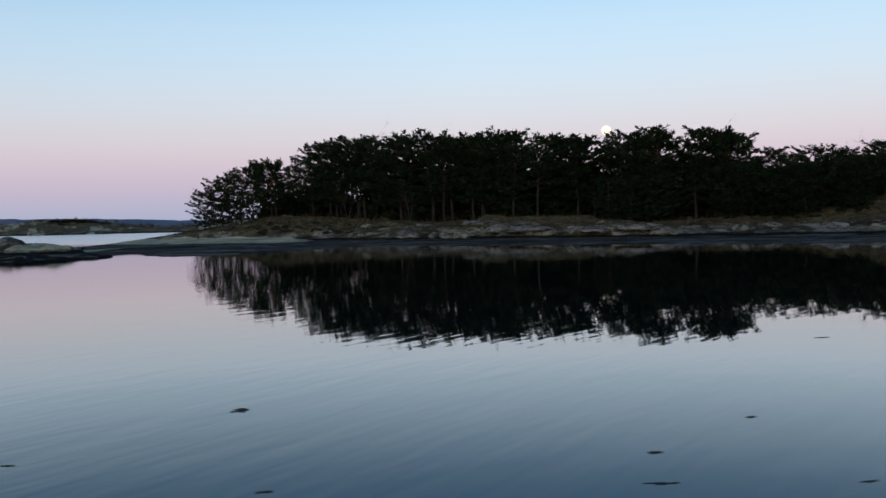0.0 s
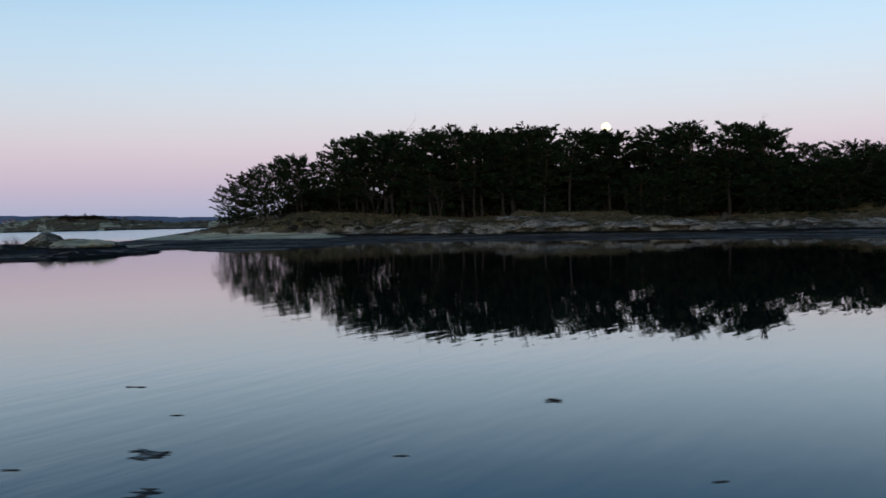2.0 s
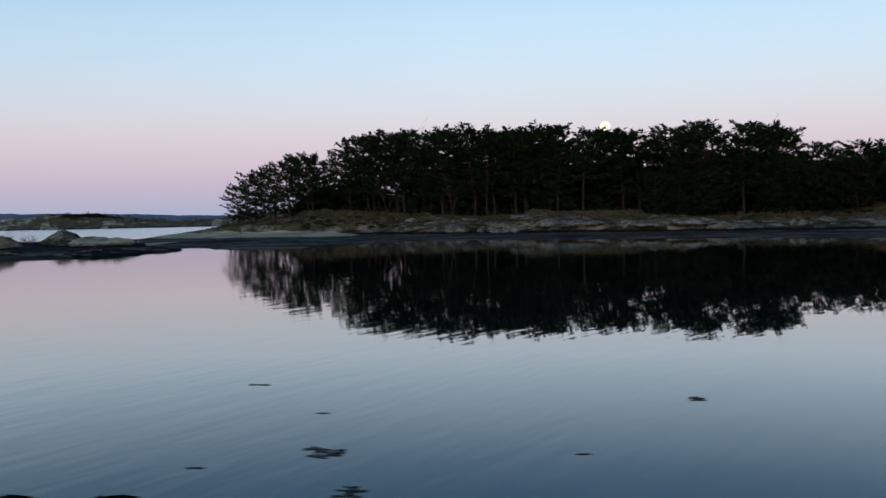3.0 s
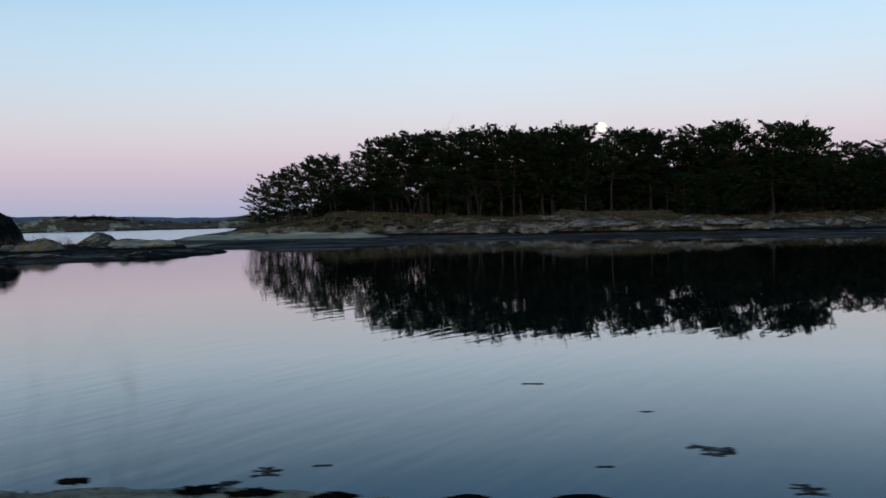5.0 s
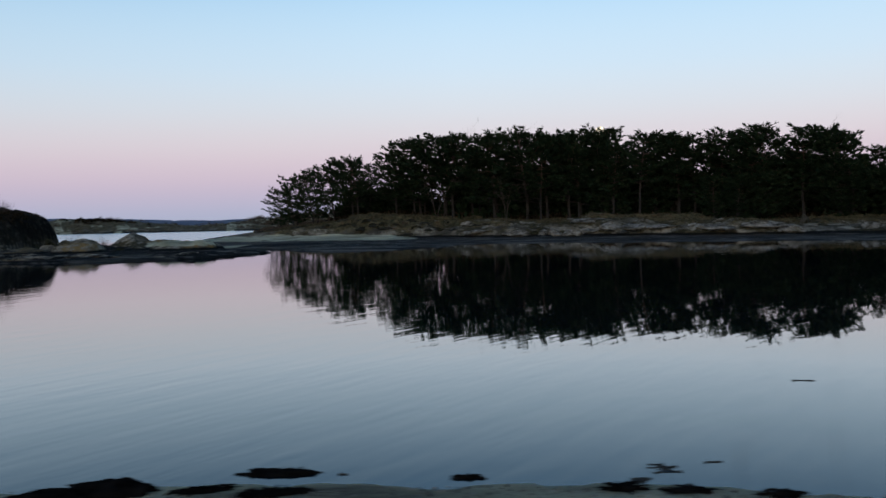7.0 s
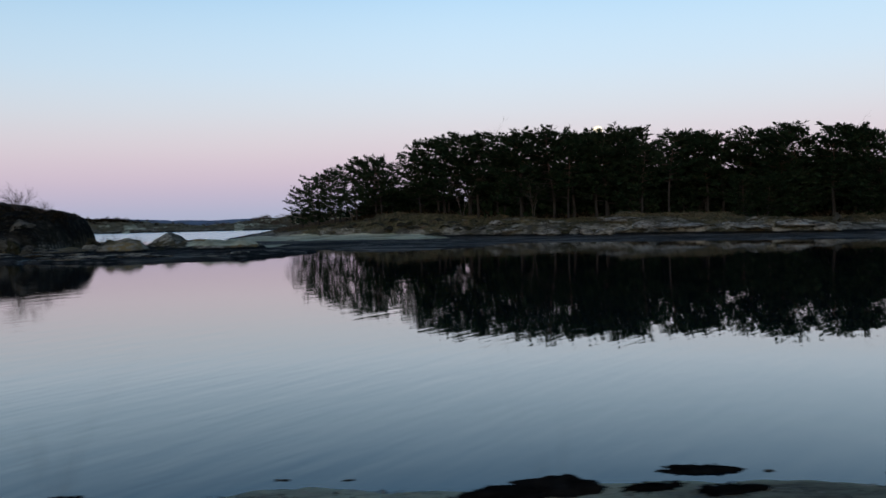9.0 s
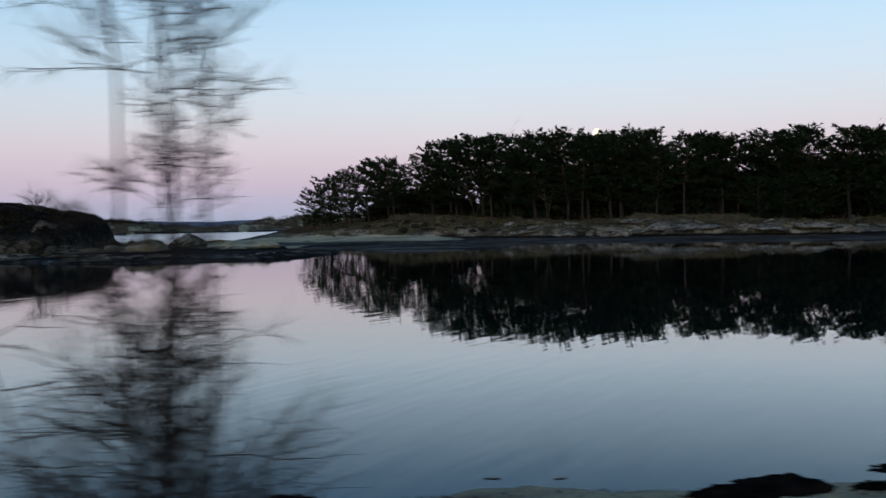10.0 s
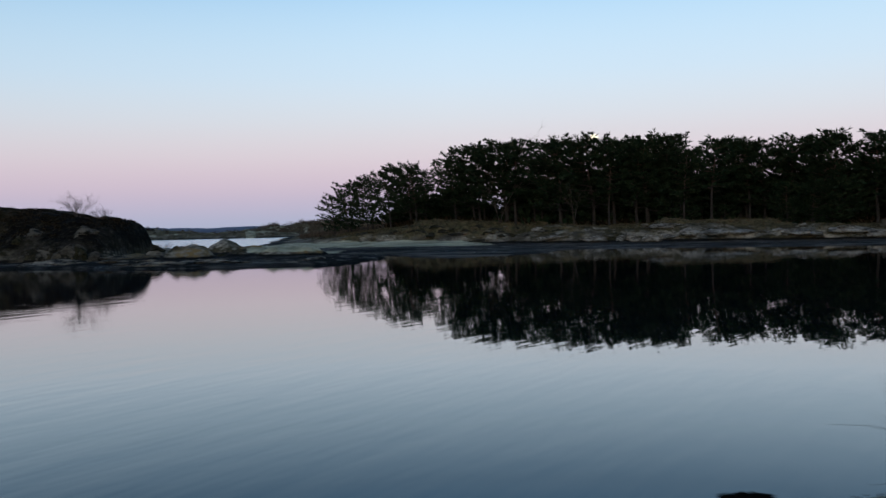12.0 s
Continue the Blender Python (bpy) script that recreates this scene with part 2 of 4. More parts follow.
fres.inputs["IOR"].default_value = 1.333
k.l.new(k.range(wy.outputs["Y"], 92, 125, 0.015, 0.22), gloss_n.inputs["Roughness"])
for q in (gloss_n, fres):
    k.l.new(relief, q.inputs["Normal"])
sheen = k.ramp(fres.outputs[0], [(0.02, (0.02,) * 3), (0.20, (0.225,) * 3), (0.40, (0.655,) * 3), (0.62, (0.86,) * 3), (1.0, (1.0,) * 3)])
k.l.new(sheen, blend.inputs[0])
k.l.new(deep.outputs[0], blend.inputs[1])
k.l.new(gloss_n.outputs[0], blend.inputs[2])
k.l.new(blend.outputs[0], k.n["Material Output"].inputs["Surface"])
k.n.remove(k.p)
WATER = k.m

k = Mat("moonlight", 1.0)
em = k.n.new("ShaderNodeEmission")
mr = k.ramp(k.noise(0.06, 3, 0.5, local=True), [(0.3, (1.0, 0.86, 0.55)), (0.65, (1.0, 0.95, 0.78))])
k.l.new(mr, em.inputs["Color"])
em.inputs["Strength"].default_value = 1.5
k.l.new(em.outputs[0], k.n["Material Output"].inputs["Surface"])
MOON = k.m

# ---- mesh helpers ----


def mesh_of(name, verts, faces, material, smooth=True):
    me = bpy.data.meshes.new(name)
    me.from_pydata([tuple(v) for v in verts], [], faces)
    me.materials.append(material)
    me.polygons.foreach_set("use_smooth", np.full(len(me.polygons), smooth))
    me.update()
    return me


def part(name, me, parent, label=""):
    ob = new(name, me)
    ob.parent = parent
    return tagged(ob, label=label)


class Builder:
    """Gathers tubes and blades into one list of vertices and faces."""

    def __init__(self):
        self.v, self.f = [], []

    def tube(self, points, radii, sides=6):
        base, n = len(self.v), len(points)
        for i, (p, r) in enumerate(zip(points, radii)):
            a, b = points[max(i - 1, 0)], points[min(i + 1, n - 1)]
            d = (b - a).normalized()
            u = d.cross(Vector((0.31, 0.17, 0.93)))
            u = (u if u.length > 1e-3 else d.cross(Vector((1, 0, 0)))).normalized()
            w = d.cross(u)
            for s in range(sides):
                g = 2 * math.pi * s / sides
                self.v.append(p + (u * math.cos(g) + w * math.sin(g)) * r)
        for i in range(n - 1):
            for s in range(sides):
                t = (s + 1) % sides
                self.f.append((base + i * sides + s, base + i * sides + t, base + (i + 1) * sides + t, base + (i + 1) * sides + s))
        self.f.append(tuple(base + (n - 1) * sides + s for s in range(sides)))

    def blade(self, root, way, width, bow):
        """A thin pointed blade: a narrow kite with a bend."""
        sidew = way.cross(Vector((rng.uniform(-1, 1), rng.uniform(-1, 1), rng.uniform(-1, 1))))
        sidew = sidew.normalized() * width if sidew.length > 1e-6 else Vector((width, 0, 0))
        b = len(self.v)
        mid = root + way * 0.5 + Vector((0, 0, bow))
        self.v += [root, mid + sidew, root + way, mid - sidew]
        self.f += [(b, b + 1, b + 2), (b, b + 2, b + 3)]

    def spike(self, root, way, width):
        """A bundle of needles: one slim triangle."""
        across = way.cross(Vector((rng.uniform(-1, 1), rng.uniform(-1, 1), rng.uniform(-1, 1))))
        across = across.normalized() * width * 0.5 if across.length > 1e-6 else Vector((width, 0, 0))
        b = len(self.v)
        self.v += [root - across, root + across, root + way]
        self.f.append((b, b + 1, b + 2))

    def pad(self, root, way, width, tilt):
        """A flat cluster of needles: a kite that lies more or less level."""
        b, across = len(self.v), Vector((-way.y, way.x, tilt)).normalized() * width
        mid = root + way * 0.55
        self.v += [root, mid + across, root + way, mid - across]
        self.f += [(b, b + 1, b + 2), (b, b + 2, b + 3)]

    def mesh(self, name, material, smooth=True):
        return mesh_of(name, self.v, self.f, material, smooth)


rng = random.Random(7)

# ---- smooth value noise over the plan, for the ground ----
LATTICE = np.random.RandomState(5).rand(256, 256)


def vnoise(x, y):
    xi, yi = np.floor(x).astype(int), np.floor(y).astype(int)
    fx, fy = x - xi, y - yi
    fx, fy = fx * fx * (3 - 2 * fx), fy * fy * (3 - 2 * fy)
    a, b = LATTICE[xi % 256, yi % 256], LATTICE[(xi + 1) % 256, yi % 256]
    c2, d = LATTICE[xi % 256, (yi + 1) % 256], LATTICE[(xi + 1) % 256, (yi + 1) % 256]
    return (a * (1 - fx) + b * fx) * (1 - fy) + (c2 * (1 - fx) + d * fx) * fy


def fbm(x, y, octaves=5, gain=0.5):
    total, amp, norm = 0.0, 1.0, 0.0
    for o in range(octaves):
        total = total + amp * (vnoise(x * 2 ** o + 17.3 * o, y * 2 ** o + 9.1 * o) - 0.5)
        norm += amp
        amp *= gain
    return total / norm


def smooth(v, a, b):
    t = np.clip((v - a) / (b - a), 0, 1)
    return t * t * (3 - 2 * t)


# waterline of the mud flat, foot of the rocky slope and crest of the slope, along x
WATERLINE = np.array([(-30, 82), (-26, 80), (-22.7, 72), (-19.5, 63), (-17, 60), (-13.6, 61.8), (-10.5, 64.5), (-8.5, 70), (-6, 73), (-1, 72), (4, 69), (8, 67.5), (12.5, 65.5), (17.6, 62.8), (21, 60.6), (30, 56), (45, 51), (80, 44)])
FOOT = np.array([(-60, 112), (-38, 110), (-30, 104), (-18, 97), (-12, 94.5), (-6.4, 92), (-3, 88.5), (2, 87.5), (8, 83.5), (13, 80), (17, 77.2), (25, 73.5), (31, 70.5), (38, 67), (60, 61), (90, 58)])
CREST = np.array([(-60, 1.0), (-40, 1.2), (-36, 1.9), (-31, 2.4), (-24, 2.45), (-18, 2.1), (-10, 2.15), (-4, 1.95), (2, 1.6), (7, 1.55), (14, 1.4), (22, 1.5), (28, 1.7), (34, 2.1), (40, 3.3), (48, 5.2), (60, 6.5), (90, 8)])


# waterline of the near beach, along x
BEACH = np.array([(-60, 6.0), (-24, 6.5), (-19.5, 6.9), (-18.2, 7.25), (-17, 7.5), (-15.3, 7.58), (-14, 7.52), (-12.5, 7.38), (-11, 7.36), (-10.2, 7.23), (-9.5, 7.08), (-8.5, 6.88), (-7, 6.3), (-5, 5.1), (40, 4.9)])


def beach_line(x):
    return np.interp(x, BEACH[:, 0], BEACH[:, 1])


# rocks on the skerry: x, y, half-length, half-depth, height and squareness of the back
MOUNDS = [(-34.8, 64.2, 1.5, 2.2, 0.80, 4.5), (-34.7, 76.2, 2.1, 3.0, 1.25, 1.0), (-32.4, 75.6, 1.8, 2.4, 0.7, 2.0), (-32.0, 70.6, 1.5, 2.6, 0.55, 2.0), (-28.2, 67.3, 2.4, 3.0, 0.66, 4.0), (-37.4, 67.6, 1.3, 2.2, 0.75, 2.2), (-38.6, 63.4, 2.0, 2.0, 0.45, 2.2)]


# ochre lichen on the rocks: x, y, half-length, half-depth
LICHEN = [(-26.9, 65.6, 1.1, 1.5), (-34.2, 63.0, 1.1, 1.4), (-32.0, 72.5, 0.9, 2.0), (-41.0, 62.6, 2.2, 1.3), (-38.2, 62.6, 1.2, 1.6), (-30.8, 66.5, 0.6, 1.0)]


def height(x, y):
    """The ground's height over the water, and its zones (heath, sand, lichen)."""
    n1, n2, n3 = fbm(x * 0.12, y * 0.12), fbm(x * 0.45 + 40, y * 0.45), fbm(x * 1.6 + 80, y * 1.6, 4)
    z = np.full_like(x, -1.4)
    # mud flat and the island's slope
    yw = np.interp(x, WATERLINE[:, 0], WATERLINE[:, 1]) + 3.0 * n2
    yf = np.interp(x, FOOT[:, 0], FOOT[:, 1]) + 4 * n1 + 2.0 * n2
    cr = np.interp(x, CREST[:, 0], CREST[:, 1])
    leftshore = x - (-37.5 - (y - 108) * 0.11) + 4 * n1
    into = y - yw
    bank = 0.32 * smooth(y - yf, -8, -1) * smooth(-x, 8, 17)
    flat = bank + np.clip(into * 0.16, -1.4, 0.05) + smooth(into, 0, 24) * 0.10 + 0.12 * n2 + 0.10 * n3
    up = y - yf
    slope = (cr - 0.2) * (1 - np.exp(-np.clip(up, 0, None) / (7.5 - 2.5 * smooth(-x, 9, 18) + 13.0 * smooth(x, 13, 24)))) * (1 + 0.5 * n1)
    slope = slope + smooth(up, 0, 4) * (0.8 * n2 + (0.16 + 0.2 * smooth(-x, 4, 12)) * n3) * np.clip(cr / 2.5, 0.5, 1.4) + smooth(up, -0.2, 1.2) * (0.42 - 0.14 * smooth(x, 14, 24))
    st = 0.55 + 0.25 * vnoise(x * 0.07, y * 0.07)
    warp = slope + 0.5 * n1
    ledge = np.floor(warp / st) * st + st * smooth(warp / st % 1.0, 0.62, 1.0) - 0.5 * n1
    slope = np.where(up > 0, 0.45 * slope + 0.55 * np.maximum(ledge, 0), slope)
    plates = np.floor(7 * (fbm(x * 0.11 + 11, y * 0.24 + 5, 4) + 0.5)) / 7 - 0.5
    crag = np.abs(fbm(x * 0.34 + 61, y * 0.7 + 25, 3)) * (0.55 + 0.45 * smooth(-x, 4, 12))
    slope = slope + smooth(up, 0.2, 2.0) * (1.0 * plates - 1.1 * crag + 0.15) * smooth(-up, -26, -12)
    slope = slope * (1 - 0.55 * smooth(x, 19, 25) * smooth(-x, -42, -36) * smooth(-up, -17, -9))
    tussock = np.abs(fbm(x * 0.75 + 0.45 * y + 17, y * 0.6 - 0.3 * x + 3, 4)) * smooth(-x, 2, 8)
    slope = slope + smooth(up, 0.4, 2.0) * (0.28 - 1.5 * tussock) * smooth(-up, -22, -10)
    hump = 0.45 * np.exp(-((x - 7.5) / 4.5) ** 2) + 0.4 * np.exp(-((x - 18) / 3.0) ** 2)
    slope = slope + hump * smooth(up, 0, 3.0) * smooth(-up, -14, -6)
    isle = flat + np.where(up > -0.3, slope, 0)
    isle = np.where(x < -19, np.minimum(isle, np.clip(leftshore * 0.12, -1.4, 9)), isle)
    z = np.maximum(z, np.where(y > 30, isle, -1.4))
    # low skerry: a wet shelf of ledges, with whale-backed rocks on it
    ex = np.interp(x, [-70, -48, -43, -34, -29, -25, -23, -21.4], [58, 58.5, 57.4, 52.4, 51.6, 52.6, 56.5, 61.5])
    bk = np.interp(x, [-70, -46, -38, -33, -29.5, -27, -24, -21.4], [104, 96, 86, 84, 82, 74.5, 67.5, 62])
    inside = np.minimum(np.minimum(y - ex, bk - y), (-21.4 - x) * 1.6) + 1.2 * n2
    sk = np.clip(inside * 0.3, -1.4, 0.16) + smooth(inside, 1.0, 4.0) * (0.07 + 0.5 * n2) + 0.10 * n3 * smooth(inside, 0, 2)
    step = 0.11
    sk = np.where(sk > 0, 0.3 * sk + 0.7 * (np.floor(sk / step) * step + step * smooth(sk / step % 1.0, 0.75, 1.0)), sk)
    lump = np.zeros_like(x)
    for mx, my, rx, ry, mh, k in MOUNDS:
        d = (np.abs((x - mx) / rx) ** k + np.abs((y - my) / ry) ** 2.5) * (1 + 0.8 * n2) + 0.35 * n3
        lump = np.maximum(lump, mh * (1 + 0.3 * n2) * np.clip(1 - d, 0, 1) ** (0.42 if k > 1.5 else 0.8))
    lump = lump - smooth(lump, 0.15, 0.4) * 0.85 * np.abs(fbm(x * 0.6 + 31, y * 0.4 + 7, 4))
    lump = lump + smooth(lump, 0.15, 0.4) * 0.35 * n3
    sk = sk + np.clip(lump, 0, None)
    # a gravel bar that joins the skerry to the island's sandy spit
    along = np.clip(((x + 29) * 8 + (y - 70) * 7) / 113.0, 0, 1)
    bar = 0.24 + 0.5 * n2 * 0.3 - 0.05 * np.clip(np.hypot(x + 29 - 8 * along, y - 70 - 7 * along) - 1.6, 0, None) ** 1.3
    sk = np.maximum(sk, bar)
    # the headland: blocks with upright joints below, a steep heathery brow above
    xr = x + np.interp(y, [58, 62, 66, 73, 76, 84, 100], [4.6, 2.4, 1.0, 0.0, 1.1, 6.0, 15.0])
    joint = fbm(np.floor((x + 0.8 * n2) / 1.9) * 3.7, np.zeros_like(x) + 2.2, 2)
    face = np.interp(x, [-62, -48, -43, -38.6, -36], [70.0, 65.0, 62.2, 61.2, 62.5]) + 2.4 * joint + 0.5 * n2
    nose = np.clip(1 - (np.clip(xr + 54.2, 0, None) / 14.7) ** 19.0, 0, 1)
    brow = np.interp(x, [-62, -51, -46.7, -43.3, -41, -38], [4.7, 4.3, 3.5, 3.4, 3.35, 3.2]) - 0.35
    low = (1.05 + 0.9 * joint) * smooth(y, face, face + 0.7)
    dome = (low + np.clip(brow - low, 0, None) * (0.3 * smooth(y, face + 0.7, face + 2.0) + 0.7 * smooth(y, face + 1.8, face + 6.5))) * nose * smooth(y, 104, 88)
    dome = dome + smooth(dome, 0.3, 1.0) * (0.35 * n2 + 0.22 * n3 + (1.3 * plates - 1.0 * crag + 0.1) * smooth(y, face + 9.0, face + 4.0))
    sk = sk + np.clip(dome, 0, None) * (x < -36)
    z = np.where(x < -18, np.maximum(z, sk), z)
    # the shore on which the camera goes, with the land behind it
    ys = beach_line(x) + 0.04 * np.sin(x * 2.3) + 0.15 * n2 + 0.12 * n3
    near = np.clip((ys - y) * 0.05, -1.4, 0.12) + smooth(y, 5.2, 2.5) * 0.38 + 0.02 * n3 + smooth(y, -1, -12) * 0.9 + smooth(y, -10, -60) * 6
    z = np.maximum(z, np.where(y < 30, near, -1.4))
    # far islets beyond the channel
    fb = fbm(x * 0.010 + 3.1, y * 0.012 + 1.7, 4)
    far = -1.4 + (11 * np.clip(fb + 0.16, 0, 0.3) + 2.6 * fbm(x * 0.05, y * 0.05, 3)) * smooth(y, 262, 290) * smooth(y, 420, 370) * smooth(-x, -40, 20)
    far = far + 0.9 * n2 * (far > 0.2) + 0.7 * np.exp(-((x + 112) / 12) ** 2 - ((y - 292) / 10) ** 2)
    far = far + 3.2 * np.exp(-((y - 345) / 16) ** 2) * smooth(x, -98, -66) * smooth(-x, 10, 40) + 2.3 * np.exp(-(np.abs((x + 121) / 18) ** 3) - ((y - 300) / 12) ** 2)
    z = np.maximum(z, np.where(y > 250, far, -1.4))
    heath = smooth(z + 1.6 * n2 + 1.2 * n3 + 0.8 * n1, 0.85, 1.45) * (x > -45) * (y < 160) * (up > 0)
    heath = np.maximum(heath, smooth(dome + 3.0 * n3 + 2.0 * n2, 1.8, 2.6) * (x < -36))
    heath = np.maximum(heath, 0.75 * (y > 150) * smooth(z + 1.6 * n1 + 1.6 * n2, 0.15, 0.6))
    bare = np.maximum(smooth(n1 + 0.9 * n2 + 0.5 * n3 - 0.07 * smooth(-x, 10, 15) + 0.07 * smooth(x, 20, 26), 0.10, 0.18) * smooth(up, 13, 5), smooth(-np.abs(x - 7), -6.5, -3.5) * smooth(up + 9 * n2, 5.0, 3.0))
    heath = np.clip(heath - 0.85 * bare * (y < 160), 0, 1)
    sandy = smooth(up + 5 * n2, -15, -2) * smooth(-up, -1.2, 0.4) * smooth(-x, 7, 15) * (0.92 + 0.7 * n2)
    sandy = np.maximum(sandy, (0.72 + 0.5 * n2) * np.maximum(smooth(lump, 0.1, 0.4) * (x > -31.5), smooth(bar, 0.08, 0.2) * smooth(-x, 23.5, 26)) * (y < 100))
    sandy = np.maximum(sandy, 0.58 * (y > 250) * smooth(n1 + n2, -0.1, 0.15))
    sandy = np.maximum(sandy, (0.60 + 0.25 * n2) * smooth(y, 4.0, 5.5) * (y < 12))
    heath = np.maximum(heath, smooth(y + 3 * n2, 4.2, 2.6))
    spot = np.zeros_like(x)
    for lx, ly, rx, ry in LICHEN:
        spot = np.maximum(spot, 1.35 - np.hypot((x - lx) / rx, (y - ly) / ry) + 1.3 * n2 + 0.8 * n3)
    lich = smooth(spot, 0.2, 0.55) * smooth(z + 0.4 * n2, 1.15, 0.85) * (1 - 0.45 * (x < -37))
    heather = smooth(dome + 1.2 * n3 + 2.0 * n2, 0.9, 1.3) * (x < -36) * (y < 110) * (1.0 - 0.25 * smooth(fbm(x * 0.5 + 7, y * 0.5 + 3, 4), 0.08, 0.18))
    heather = np.maximum(heather, smooth(dome, 0.25, 0.5) * (0.74 + 1.1 * joint) * (x < -36) * (y < 110))
    # wrack along the skerry's seaward edge
    heather = np.maximum(heather, smooth(-inside, -4.5, -2.8) * smooth(n2 + n3, -0.14, 0.0) * (x < -21) * (y < 68) * (y > 45) * 0.95)
    return z, heath, sandy, lich, heather


def hz(x, y):
    return float(height(np.array([float(x)]), np.array([float(y)]))[0][0])


# ---- ground: one sheet in rings about the walk, out to the horizon ----
def build_ground():
    cx, cy = -10.0, 0.0
    radii = np.concatenate([np.arange(0.02, 12, 0.17), np.arange(12, 52, 1.7), np.arange(52, 74, 0.36), np.arange(74, 112, 0.29), np.arange(112, 136, 0.6), np.geomspace(136, 430, 56), np.geomspace(460, 4700, 24)])
    front = np.concatenate([np.arange(-62, -40, 0.8), np.arange(-40, 36, 0.18), np.arange(36, 60.01, 0.8)])
    rest = np.arange(63, 296, 4.0)
    ang = np.radians(np.concatenate([front, rest]))
    r, a = np.meshgrid(radii, ang, indexing="ij")
    x, y = cx + r * np.sin(a), cy + r * np.cos(a)
    z, heath, sandy, lich, heather = height(x, y)
    nr, na = r.shape
    co = np.stack([x, y, z], -1).reshape(-1, 3)
    i, j = np.meshgrid(np.arange(nr - 1), np.arange(na), indexing="ij")
    jn = (j + 1) % na
    quads = np.stack([i * na + j, (i + 1) * na + j, (i + 1) * na + jn, i * na + jn], -1).reshape(-1, 4)
    quads = quads[:, ::-1]
    me = bpy.data.meshes.new("ground")
    me.vertices.add(len(co))
    me.vertices.foreach_set("co", co.ravel())
    me.loops.add(quads.size)
    me.loops.foreach_set("vertex_index", quads.ravel().astype(np.int32))
    me.polygons.add(len(quads))
    me.polygons.foreach_set("loop_start", np.arange(0, quads.size, 4, dtype=np.int32))
    me.update(calc_edges=True)
    me.polygons.foreach_set("use_smooth", np.ones(len(quads), dtype=bool))
    at = me.attributes.new("zone", "FLOAT_COLOR", "POINT")
    at.data.foreach_set("color", np.stack([heath, sandy, lich, heather], -1).ravel())
    me.materials.append(GROUND)
    return tagged(new("ground", me), "rocky shore, dark mud flat and brown heath round the bay", "ground", kind="structure")


build_ground()


def build_water():
    xs = [-4600, -600, -150, 150, 600, 4600]
    ys = [-4600, 0.0, 140, 600, 4600]
    verts = [(x, y, 0.0) for y in ys for x in xs]
    n = len(xs)
    faces = [(j * n + i, j * n + i + 1, (j + 1) * n + i + 1, (j + 1) * n + i) for j in range(len(ys) - 1) for i in range(n - 1)]
    return tagged(new("water", mesh_of("water", verts, faces, WATER)), "calm dark bay water mirroring the dusk sky", "water", kind="structure")


build_water()

# ---- moon ----


def build_moon():
    bm = bmesh.new()
    bmesh.ops.create_uvsphere(bm, u_segments=32, v_segments=16, radius=20.5)
    me = bpy.data.meshes.new("moon")
    bm.to_mesh(me)
    bm.free()
    me.materials.append(MOON)
    ob = tagged(new("moon", me), "bright full moon low over the pine tops", "moon")
    ob.matrix_basis = pose(810.6, 4000, 378)
    return ob


build_moon()

# ---- pines ----


